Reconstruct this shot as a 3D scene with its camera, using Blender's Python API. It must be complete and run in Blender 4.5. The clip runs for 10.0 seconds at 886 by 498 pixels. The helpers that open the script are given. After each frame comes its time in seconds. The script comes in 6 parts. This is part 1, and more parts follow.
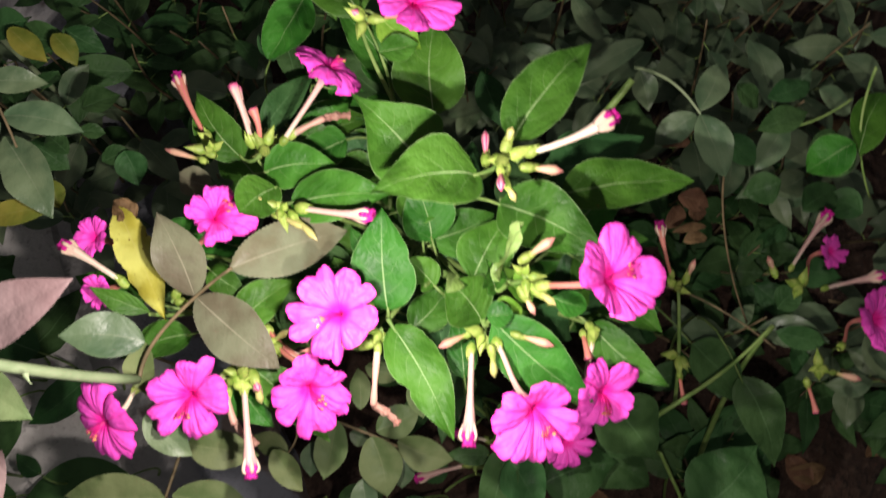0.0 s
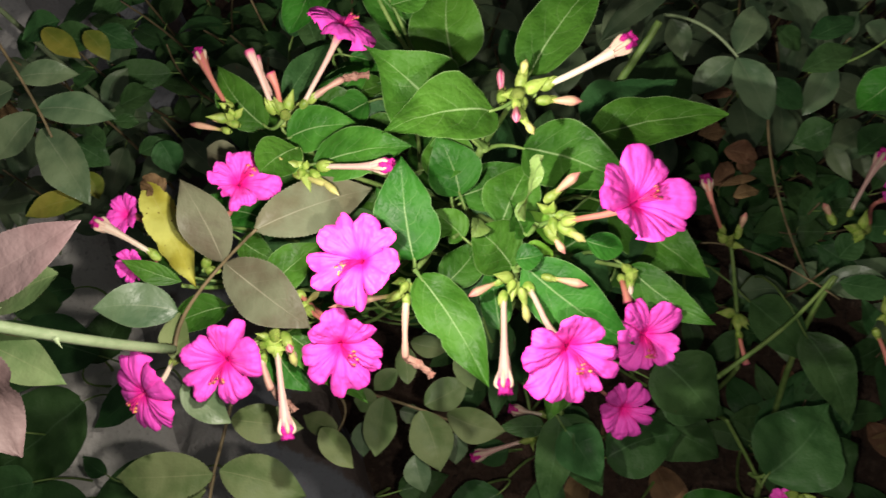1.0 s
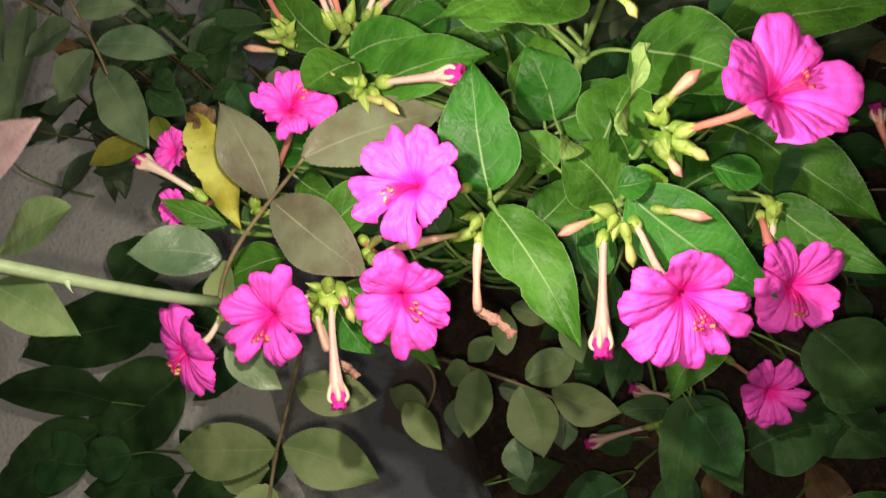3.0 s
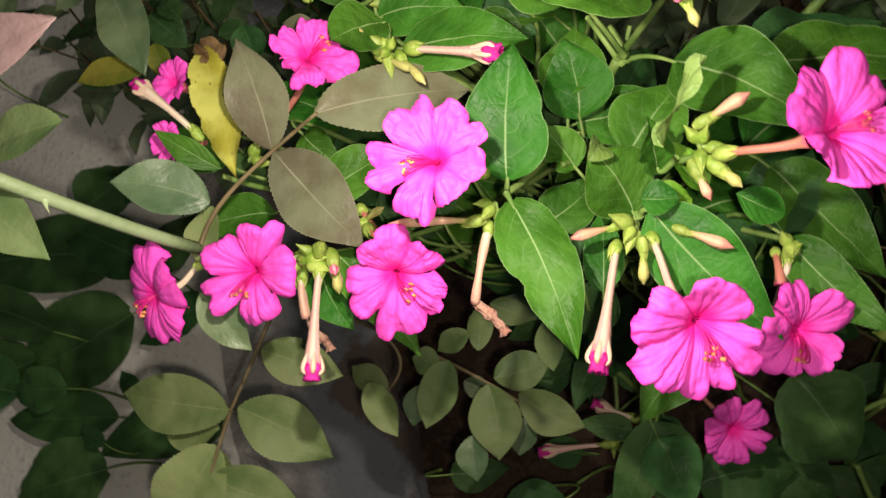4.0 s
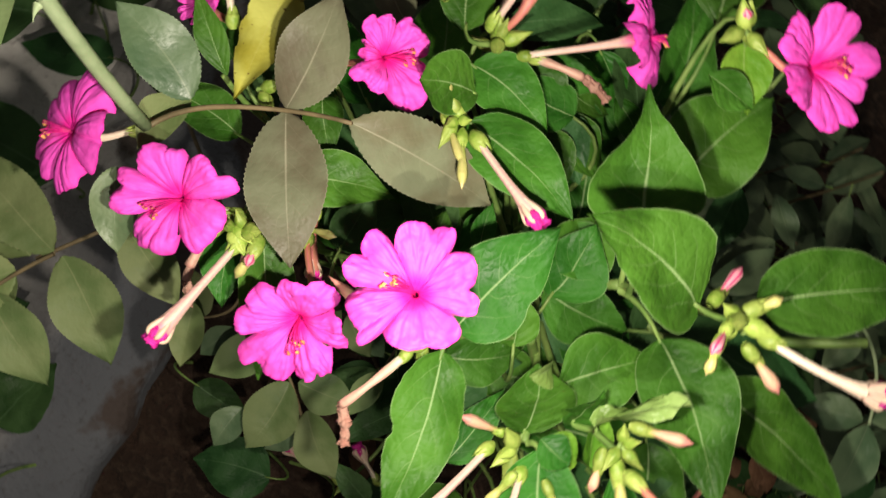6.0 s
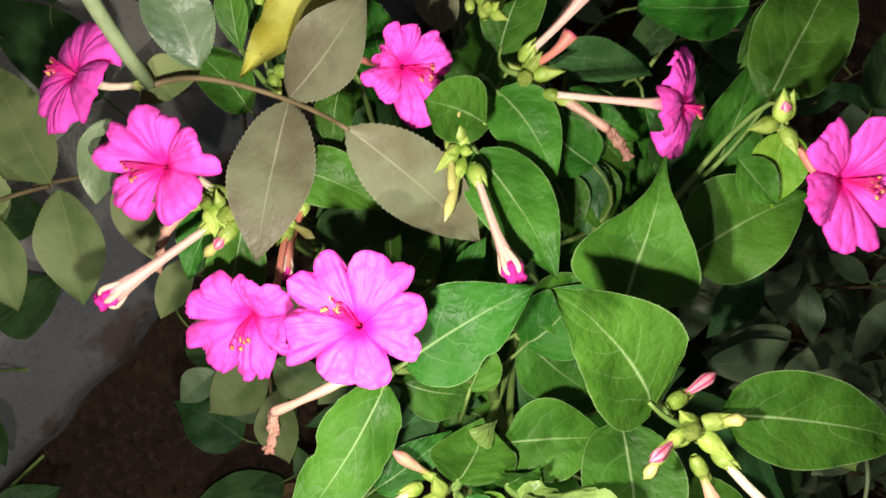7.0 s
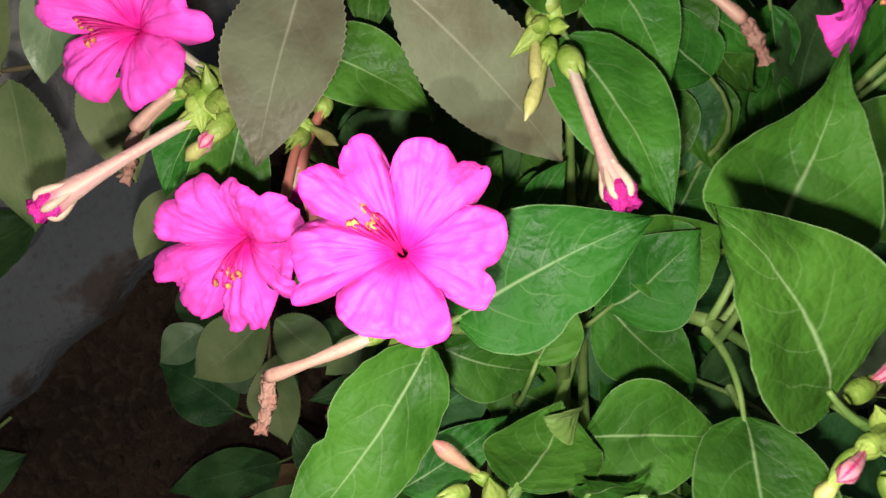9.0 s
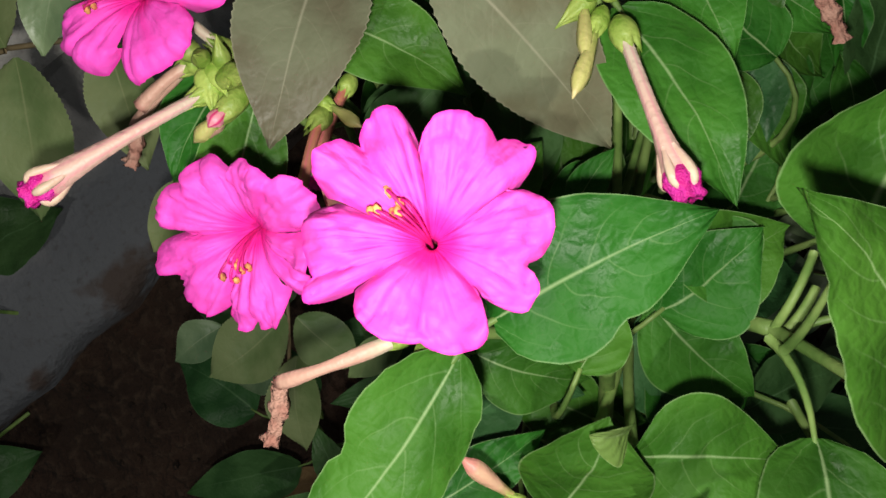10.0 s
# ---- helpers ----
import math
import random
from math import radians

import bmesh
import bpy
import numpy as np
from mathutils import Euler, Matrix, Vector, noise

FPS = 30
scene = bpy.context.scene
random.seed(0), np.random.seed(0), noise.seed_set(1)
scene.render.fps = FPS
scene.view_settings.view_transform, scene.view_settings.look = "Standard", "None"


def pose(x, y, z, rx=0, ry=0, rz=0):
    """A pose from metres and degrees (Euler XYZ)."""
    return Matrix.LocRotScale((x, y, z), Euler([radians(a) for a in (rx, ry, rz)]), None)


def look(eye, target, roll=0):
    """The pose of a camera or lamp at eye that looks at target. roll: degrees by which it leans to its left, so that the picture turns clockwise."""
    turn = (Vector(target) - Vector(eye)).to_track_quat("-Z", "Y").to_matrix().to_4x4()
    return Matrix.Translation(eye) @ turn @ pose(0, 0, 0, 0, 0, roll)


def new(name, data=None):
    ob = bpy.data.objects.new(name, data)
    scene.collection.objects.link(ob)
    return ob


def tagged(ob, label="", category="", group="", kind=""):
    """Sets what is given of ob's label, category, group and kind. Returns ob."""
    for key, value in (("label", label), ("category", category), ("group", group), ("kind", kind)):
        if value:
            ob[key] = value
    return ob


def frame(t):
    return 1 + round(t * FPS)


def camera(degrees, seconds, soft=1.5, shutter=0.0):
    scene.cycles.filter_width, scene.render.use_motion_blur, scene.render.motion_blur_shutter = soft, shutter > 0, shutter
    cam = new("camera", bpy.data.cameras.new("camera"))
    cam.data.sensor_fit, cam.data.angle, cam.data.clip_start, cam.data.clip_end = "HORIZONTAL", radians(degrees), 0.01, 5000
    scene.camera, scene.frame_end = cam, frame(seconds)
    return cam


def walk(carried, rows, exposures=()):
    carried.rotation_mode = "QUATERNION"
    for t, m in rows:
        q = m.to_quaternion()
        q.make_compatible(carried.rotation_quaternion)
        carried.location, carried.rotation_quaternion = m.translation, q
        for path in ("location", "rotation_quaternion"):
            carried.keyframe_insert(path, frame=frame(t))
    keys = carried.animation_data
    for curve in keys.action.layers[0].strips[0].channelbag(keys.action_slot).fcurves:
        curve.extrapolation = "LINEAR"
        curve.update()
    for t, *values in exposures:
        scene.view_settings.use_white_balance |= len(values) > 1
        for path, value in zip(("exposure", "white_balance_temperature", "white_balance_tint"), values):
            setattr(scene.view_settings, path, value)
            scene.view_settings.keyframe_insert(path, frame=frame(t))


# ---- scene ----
cam = camera(54.76, 10.0, soft=1.5, shutter=0.5)
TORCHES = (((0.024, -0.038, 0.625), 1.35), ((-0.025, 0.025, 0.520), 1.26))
PATH = [
    (0, (-0.00117, 0.00065, 0.70203), (-0.00056, 0.06200, 0.40837), 0.505),
    (0.5, (0.01386, -0.02016, 0.70033), (0.00198, 0.03585, 0.40585), -14.529),
    (1, (0.01500, -0.02578, 0.68769), (-0.00875, 0.04327, 0.39671), -22.412),
    (1.5, (0.01527, -0.02280, 0.66970), (-0.02950, 0.04712, 0.38142), -35.821),
    (2, (0.02492, -0.02959, 0.65017), (-0.03952, 0.03589, 0.36458), -48.352),
    (2.5, (0.02857, -0.02403, 0.64065), (-0.04410, 0.04967, 0.35907), -48.501),
    (3, (0.02737, -0.03079, 0.61879), (-0.04631, 0.03694, 0.33598), -49.942),
    (3.2, (0.03213, -0.03312, 0.61479), (-0.04287, 0.03602, 0.33266), -49.132),
    (4.3, (0.00079, -0.02467, 0.60644), (-0.04582, 0.03774, 0.31673), -26.063),
    (4.5, (-0.00320, -0.01946, 0.60423), (-0.04081, 0.04275, 0.31318), -17.952),
    (5, (-0.01054, -0.00061, 0.60350), (-0.02053, 0.06191, 0.31026), 13.370),
    (5.5, (-0.03184, 0.00044, 0.60228), (-0.02512, 0.06266, 0.30888), 40.993),
    (5.7, (-0.04446, 0.00396, 0.60508), (-0.03533, 0.06507, 0.31151), 49.135),
    (6.8, (-0.04260, 0.04207, 0.60028), (-0.04699, 0.07762, 0.30242), 53.622),
    (7, (-0.04249, 0.04347, 0.59774), (-0.04377, 0.07693, 0.29962), 59.283),
    (7.5, (-0.03744, 0.03370, 0.57377), (-0.03640, 0.05847, 0.27479), 64.905),
    (8, (-0.03689, 0.02644, 0.55936), (-0.03663, 0.05511, 0.26073), 63.585),
    (8.5, (-0.03574, 0.02614, 0.54403), (-0.03375, 0.05910, 0.24585), 67.303),
    (9, (-0.03599, 0.03360, 0.53081), (-0.03353, 0.06206, 0.23217), 69.488),
    (9.5, (-0.03483, 0.03394, 0.51979), (-0.03420, 0.05671, 0.22065), 66.682),
    (10, (-0.03518, 0.03395, 0.51272), (-0.03707, 0.05346, 0.21336), 59.897),
]
walk(cam, [(t, look(eye, target, roll)) for t, eye, target, roll in PATH], exposures=((0.0, 0.86, 6450, 19), (0.5, 0.67, 6500, 13), (2.5, 0.52, 6900, 10), (4.5, 0.44, 7100, 10), (5.5, 0.44, 7000, 10), (7.0, 0.68, 6700, 9), (8.5, 0.36, 6430, 9), (10.0, 0.02, 6250, 7)))

# ---- world and light: dim night ambience and the small white lamp held over the plants ----
world = bpy.data.worlds.new("night")
scene.world = world
world.use_nodes = True
world.node_tree.nodes["Background"].inputs[0].default_value = (0.70, 0.69, 0.67, 1)
world.node_tree.nodes["Background"].inputs[1].default_value = 0.072
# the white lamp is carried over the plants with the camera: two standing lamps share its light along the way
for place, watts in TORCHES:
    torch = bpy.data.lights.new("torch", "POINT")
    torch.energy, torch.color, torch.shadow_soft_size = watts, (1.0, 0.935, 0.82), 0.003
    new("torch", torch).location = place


# ---- materials ----
def nodes_of(name):
    m = bpy.data.materials.new(name)
    m.use_nodes = True
    nt = m.node_tree
    return m, nt, nt.nodes["Principled BSDF"]


def math_node(nt, op, a, b=None, clamp=False):
    n = nt.nodes.new("ShaderNodeMath")
    n.operation, n.use_clamp = op, clamp
    for slot, v in ((0, a), (1, b)):
        if v is None:
            continue
        if isinstance(v, (int, float)):
            n.inputs[slot].default_value = v
        else:
            nt.links.new(v, n.inputs[slot])
    return n.outputs[0]


def ramp(nt, source, low, high, to_low=0.0, to_high=1.0):
    n = nt.nodes.new("ShaderNodeMapRange")
    n.interpolation_type = "SMOOTHSTEP"
    for slot, v in ((1, low), (2, high), (3, to_low), (4, to_high)):
        n.inputs[slot].default_value = v
    nt.links.new(source, n.inputs[0])
    return n.outputs[0]


def mix(nt, factor, a, b):
    n = nt.nodes.new("ShaderNodeMix")
    n.data_type = "RGBA"
    for slot, v in ((0, factor), (6, a), (7, b)):
        if isinstance(v, (int, float)):
            n.inputs[slot].default_value = v
        elif isinstance(v, tuple):
            n.inputs[slot].default_value = (*v, 1)
        else:
            nt.links.new(v, n.inputs[slot])
    return n.outputs[2]


def grain(nt, scale, detail=3.0, kind="Object"):
    co = nt.nodes.new("ShaderNodeTexCoord")
    n = nt.nodes.new("ShaderNodeTexNoise")
    n.inputs["Scale"].default_value, n.inputs["Detail"].default_value = scale, detail
    nt.links.new(co.outputs[kind], n.inputs["Vector"])
    return n.outputs["Fac"]


def relief(nt, bsdf, height, depth, strength=1.0):
    b = nt.nodes.new("ShaderNodeBump")
    b.inputs["Distance"].default_value, b.inputs["Strength"].default_value = depth, strength
    nt.links.new(height, b.inputs["Height"])
    nt.links.new(b.outputs[0], bsdf.inputs["Normal"])


def leaf_material(name, dark, light, vein, veins=5.0, slope=2.0, vein_amount=0.6, side_amount=0.22, quilt=0.14, rough=0.5, depth=0.0007, spots=0.0, spot_colour=(0.1, 0.05, 0.02), sheen=0.17):
    """Leaf blade: mottled green with a pale midrib and side veins laid along the blade's own length and breadth."""
    m, nt, bsdf = nodes_of(name)
    uv = nt.nodes.new("ShaderNodeUVMap")
    sep = nt.nodes.new("ShaderNodeSeparateXYZ")
    nt.links.new(uv.outputs[0], sep.inputs[0])
    across = math_node(nt, "ABSOLUTE", math_node(nt, "SUBTRACT", math_node(nt, "MULTIPLY", sep.outputs[0], 2.0), 1.0))
    along = sep.outputs[1]
    rnd = nt.nodes.new("ShaderNodeObjectInfo").outputs["Random"]
    wob = grain(nt, 55.0, 2.0)
    arc = math_node(nt, "POWER", across, 1.5)
    t = math_node(nt, "SUBTRACT", math_node(nt, "MULTIPLY", along, veins), math_node(nt, "MULTIPLY", arc, slope))
    t = math_node(nt, "ADD", t, math_node(nt, "ADD", math_node(nt, "MULTIPLY", wob, 1.3), rnd))
    t = math_node(nt, "ADD", t, math_node(nt, "MULTIPLY", math_node(nt, "GREATER_THAN", sep.outputs[0], 0.5), 0.43))
    saw = math_node(nt, "ABSOLUTE", math_node(nt, "SUBTRACT", math_node(nt, "FRACT", t), 0.5))
    side = ramp(nt, saw, 0.0, 0.045, 1.0, 0.0)
    side = math_node(nt, "MULTIPLY", side, ramp(nt, across, 0.35, 0.95, side_amount, 0.0))
    rib_w = math_node(nt, "MULTIPLY", ramp(nt, along, 0.0, 1.0, 1.0, 0.25), 0.030)
    rib = ramp(nt, math_node(nt, "SUBTRACT", across, rib_w), -0.03, 0.02, 1.0, 0.0)
    web = nt.nodes.new("ShaderNodeTexVoronoi")
    web.feature = "DISTANCE_TO_EDGE"
    web.inputs["Scale"].default_value = 420.0
    co = nt.nodes.new("ShaderNodeTexCoord")
    nt.links.new(co.outputs["Object"], web.inputs["Vector"])
    net = ramp(nt, web.outputs["Distance"], 0.0, 0.08, 0.025, 0.0)
    rim = ramp(nt, across, 0.965, 0.99, 0.0, 0.5)
    both = math_node(nt, "MAXIMUM", math_node(nt, "MAXIMUM", rib, side), math_node(nt, "MAXIMUM", net, rim))
    mottle = ramp(nt, grain(nt, 60.0, 4.0), 0.35, 0.68)
    base = mix(nt, mottle, dark, light)
    hsv = nt.nodes.new("ShaderNodeHueSaturation")
    nt.links.new(base, hsv.inputs["Color"])
    nt.links.new(ramp(nt, rnd, 0.0, 1.0, 0.84, 1.18), hsv.inputs["Value"])
    nt.links.new(ramp(nt, math_node(nt, "FRACT", math_node(nt, "MULTIPLY", rnd, 7.3)), 0.0, 1.0, 0.485, 0.515), hsv.inputs["Hue"])
    col = mix(nt, math_node(nt, "MULTIPLY", both, vein_amount), hsv.outputs[0], vein)
    if spots:
        sp = ramp(nt, grain(nt, 520.0, 3.0), 0.70 - 0.1 * spots, 0.76 - 0.1 * spots)
        col = mix(nt, sp, col, spot_colour)
    nt.links.new(col, bsdf.inputs["Base Color"])
    nt.links.new(ramp(nt, grain(nt, 120.0), 0.3, 0.7, rough - 0.1, rough + 0.12), bsdf.inputs["Roughness"])
    pillow = math_node(nt, "MULTIPLY", ramp(nt, saw, 0.0, 0.5), ramp(nt, across, 0.0, 0.25))
    h = math_node(nt, "ADD", math_node(nt, "MULTIPLY", pillow, quilt), math_node(nt, "ADD", math_node(nt, "MULTIPLY", grain(nt, 240.0, 4.0), 0.9), math_node(nt, "MULTIPLY", ramp(nt, web.outputs["Distance"], 0.0, 0.3), 0.10)))
    relief(nt, bsdf, h, depth)
    bsdf.inputs["Specular IOR Level"].default_value = sheen
    return m


def plain_material(name, dark, light, scale=150.0, rough=0.5, depth=0.0003, specular=0.35):
    """Stems, buds and the like: two tones of one colour, with fine relief."""
    m, nt, bsdf = nodes_of(name)
    fac = ramp(nt, grain(nt, scale, 4.0), 0.3, 0.7)
    rnd = nt.nodes.new("ShaderNodeObjectInfo").outputs["Random"]
    hsv = nt.nodes.new("ShaderNodeHueSaturation")
    nt.links.new(mix(nt, fac, dark, light), hsv.inputs["Color"])
    nt.links.new(ramp(nt, rnd, 0.0, 1.0, 0.8, 1.2), hsv.inputs["Value"])
    nt.links.new(hsv.outputs[0], bsdf.inputs["Base Color"])
    bsdf.inputs["Roughness"].default_value = rough
    bsdf.inputs["Specular IOR Level"].default_value = specular
    relief(nt, bsdf, grain(nt, scale * 4, 3.0), depth)
    return m


def along_material(name, first, middle, last, low=0.25, high=0.8, rough=0.5, stripes=0.3):
    """Flower tubes and buds: the colour runs from the calyx end to the tip."""
    m, nt, bsdf = nodes_of(name)
    uv = nt.nodes.new("ShaderNodeUVMap")
    sep = nt.nodes.new("ShaderNodeSeparateXYZ")
    nt.links.new(uv.outputs[0], sep.inputs[0])
    wob = math_node(nt, "ADD", sep.outputs[1], math_node(nt, "MULTIPLY", math_node(nt, "SUBTRACT", grain(nt, 500.0), 0.5), 0.12))
    col = mix(nt, ramp(nt, wob, 0.0, low + 0.25), first, middle)
    col = mix(nt, ramp(nt, wob, high - 0.06, high + 0.06), col, last)
    ribs = ramp(nt, math_node(nt, "ABSOLUTE", math_node(nt, "SUBTRACT", math_node(nt, "FRACT", math_node(nt, "MULTIPLY", sep.outputs[0], 5.0)), 0.5)), 0.0, 0.28, stripes, 0.0)
    col = mix(nt, ribs, col, last)
    nt.links.new(col, bsdf.inputs["Base Color"])
    bsdf.inputs["Roughness"].default_value = rough
    relief(nt, bsdf, grain(nt, 700.0), 0.0003)
    return m


def petal_material(name, throat, blade, rim):
    """Petals: a dark throat, paler blades with fine rays of painted crease shade running outwards."""
    m, nt, bsdf = nodes_of(name)
    uv = nt.nodes.new("ShaderNodeUVMap")
    sep = nt.nodes.new("ShaderNodeSeparateXYZ")
    nt.links.new(uv.outputs[0], sep.inputs[0])
    r = sep.outputs[1]
    stretch = nt.nodes.new("ShaderNodeCombineXYZ")
    nt.links.new(math_node(nt, "MULTIPLY", sep.outputs[0], 34.0), stretch.inputs[0])
    nt.links.new(math_node(nt, "MULTIPLY", r, 1.6), stretch.inputs[1])
    rays = nt.nodes.new("ShaderNodeTexNoise")
    rays.inputs["Scale"].default_value = 1.5
    nt.links.new(stretch.outputs[0], rays.inputs["Vector"])
    lobe = math_node(nt, "ABSOLUTE", math_node(nt, "SUBTRACT", math_node(nt, "FRACT", math_node(nt, "MULTIPLY", sep.outputs[0], 10.0)), 0.5))
    star = math_node(nt, "MULTIPLY", ramp(nt, lobe, 0.28, 0.5, 0.0, 1.0), ramp(nt, r, 0.35, 0.95, 1.0, 0.15))
    inner = math_node(nt, "MAXIMUM", ramp(nt, math_node(nt, "ADD", r, math_node(nt, "MULTIPLY", rays.outputs["Fac"], 0.10)), 0.14, 0.40, 1.0, 0.0), math_node(nt, "MULTIPLY", star, 0.42))
    col = mix(nt, inner, blade, throat)
    # shade of fine creases, put into the petal colour as darker rays
    col = mix(nt, math_node(nt, "MULTIPLY", ramp(nt, rays.outputs["Fac"], 0.52, 0.75), 0.14), col, throat)
    col = mix(nt, math_node(nt, "MULTIPLY", ramp(nt, grain(nt, 190.0, 4.0), 0.48, 0.72), 0.22), col, rim)
    col = mix(nt, math_node(nt, "MULTIPLY", ramp(nt, r, 0.955, 0.995), 0.85), col, rim)
    nt.links.new(col, bsdf.inputs["Base Color"])
    bsdf.inputs["Roughness"].default_value = 0.6
    bsdf.inputs["Specular IOR Level"].default_value = 0.2
    h = math_node(nt, "ADD", math_node(nt, "MULTIPLY", rays.outputs["Fac"], 0.35), math_node(nt, "MULTIPLY", grain(nt, 260.0), 0.7))
    relief(nt, bsdf, h, 0.0007)
    return m


GREEN = leaf_material("four_oclock_leaf", (0.023, 0.096, 0.0095), (0.046, 0.160, 0.017), (0.35, 0.48, 0.23))
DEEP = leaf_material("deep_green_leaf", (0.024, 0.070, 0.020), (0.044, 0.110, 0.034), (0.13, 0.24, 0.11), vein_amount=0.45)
YOUNG = leaf_material("young_leaf", (0.10, 0.25, 0.02), (0.19, 0.36, 0.04), (0.34, 0.46, 0.15))
BRONZE = leaf_material("rose_leaf_bronze", (0.116, 0.104, 0.066), (0.156, 0.168, 0.104), (0.36, 0.34, 0.25), veins=7.0, slope=2.2, side_amount=0.16, quilt=0.06, depth=0.00035, vein_amount=0.5, rough=0.5)
OLIVE = leaf_material("rose_leaf_olive", (0.098, 0.150, 0.055), (0.165, 0.212, 0.092), (0.25, 0.27, 0.14), veins=7.0, slope=2.2, side_amount=0.16, quilt=0.06, depth=0.00035, vein_amount=0.4, rough=0.5)
ROSE_GREEN = leaf_material("rose_leaf_green", (0.062, 0.108, 0.054), (0.114, 0.166, 0.086), (0.24, 0.28, 0.18), veins=7.0, slope=2.2, side_amount=0.16, quilt=0.06, depth=0.00035, vein_amount=0.5, rough=0.42, sheen=0.34)
PINKISH = leaf_material("rose_leaf_pinkish", (0.112, 0.072, 0.074), (0.150, 0.104, 0.106), (0.22, 0.17, 0.16), veins=7.0, slope=2.2, side_amount=0.16, quilt=0.06, depth=0.00035, vein_amount=0.35, rough=0.5)
YELLOW = leaf_material("yellowed_leaf", (0.26, 0.22, 0.03), (0.41, 0.39, 0.10), (0.46, 0.42, 0.14), veins=7.0, slope=2.2, side_amount=0.16, quilt=0.06, depth=0.00035, vein_amount=0.5, spots=0.45, spot_colour=(0.13, 0.08, 0.02))
PALE = leaf_material("leaf_underside", (0.12, 0.22, 0.05), (0.20, 0.31, 0.10), (0.30, 0.40, 0.20), rough=0.4)
FADED = leaf_material("fading_leaf", (0.10, 0.14, 0.02), (0.22, 0.22, 0.035), (0.28, 0.28, 0.10), veins=7.0, slope=2.2, side_amount=0.16, quilt=0.06, depth=0.00035, vein_amount=0.4)
DRY = leaf_material("dry_leaf", (0.10, 0.055, 0.028), (0.22, 0.130, 0.068), (0.30, 0.20, 0.11), vein_amount=0.5, rough=0.7, depth=0.0012)
PETAL = petal_material("petal", (0.78, 0.016, 0.32), (0.85, 0.088, 0.56), (0.80, 0.040, 0.43))
TUBE = along_material("flower_tube", (0.68, 0.57, 0.46), (0.70, 0.46, 0.39), (0.74, 0.12, 0.30), high=0.93)
TUBE_RED = along_material("flower_tube_red", (0.50, 0.19, 0.11), (0.58, 0.22, 0.16), (0.76, 0.08, 0.26), high=0.97)
TUBE_PALE = along_material("flower_tube_pale", (0.72, 0.66, 0.52), (0.74, 0.60, 0.48), (0.70, 0.28, 0.24), high=0.97)
TUBE_WILT = along_material("wilted_tube", (0.62, 0.56, 0.42), (0.62, 0.37, 0.29), (0.50, 0.24, 0.20), low=0.0, high=0.95)
RIM = along_material("pale_rib", (0.64, 0.42, 0.34), (0.66, 0.50, 0.36), (0.76, 0.54, 0.54), high=0.9)
FOLDED = plain_material("folded_petal", (0.62, 0.010, 0.25), (0.76, 0.035, 0.42), 500.0, rough=0.5, depth=0.0006)
BUD = along_material("bud", (0.38, 0.38, 0.10), (0.66, 0.40, 0.27), (0.66, 0.27, 0.23), low=0.1, high=0.75)
BUD_GREEN = along_material("bud_green", (0.25, 0.36, 0.06), (0.50, 0.48, 0.16), (0.62, 0.52, 0.24), high=0.9)
BUD_PINK = along_material("bud_pink", (0.62, 0.20, 0.16), (0.78, 0.30, 0.38), (0.62, 0.012, 0.16), low=0.0, high=0.97, stripes=0.95)
PINK = plain_material("pink_filament", (0.52, 0.008, 0.15), (0.66, 0.02, 0.26), rough=0.45)
POLLEN = plain_material("pollen", (0.62, 0.20, 0.10), (0.78, 0.44, 0.14), 900.0, rough=0.7)
CALYX = plain_material("calyx", (0.150, 0.262, 0.030), (0.345, 0.435, 0.100), 240.0, rough=0.45)
STEM = plain_material("green_stem", (0.12, 0.22, 0.05), (0.22, 0.32, 0.09), 120.0)
ROSE_STEM = plain_material("rose_stem", (0.20, 0.27, 0.14), (0.28, 0.35, 0.20), 120.0)
BROWN_STEM = plain_material("brown_stalk", (0.11, 0.085, 0.045), (0.20, 0.15, 0.08), 120.0, rough=0.6)
WITHERED = plain_material("withered_petal", (0.40, 0.18, 0.14), (0.56, 0.33, 0.26), 220.0, rough=0.75, depth=0.001)


def soil_material():
    m, nt, bsdf = nodes_of("soil")
    big, fine = grain(nt, 14.0, 5.0), grain(nt, 160.0, 6.0)
    col = mix(nt, ramp(nt, big, 0.3, 0.7), (0.032, 0.017, 0.011), (0.068, 0.036, 0.023))
    col = mix(nt, ramp(nt, fine, 0.45, 0.75), col, (0.085, 0.054, 0.036))
    nt.links.new(col, bsdf.inputs["Base Color"])
    bsdf.inputs["Roughness"].default_value = 0.95
    relief(nt, bsdf, math_node(nt, "ADD", fine, math_node(nt, "MULTIPLY", grain(nt, 45.0, 6.0), 2.0)), 0.012)
    return m


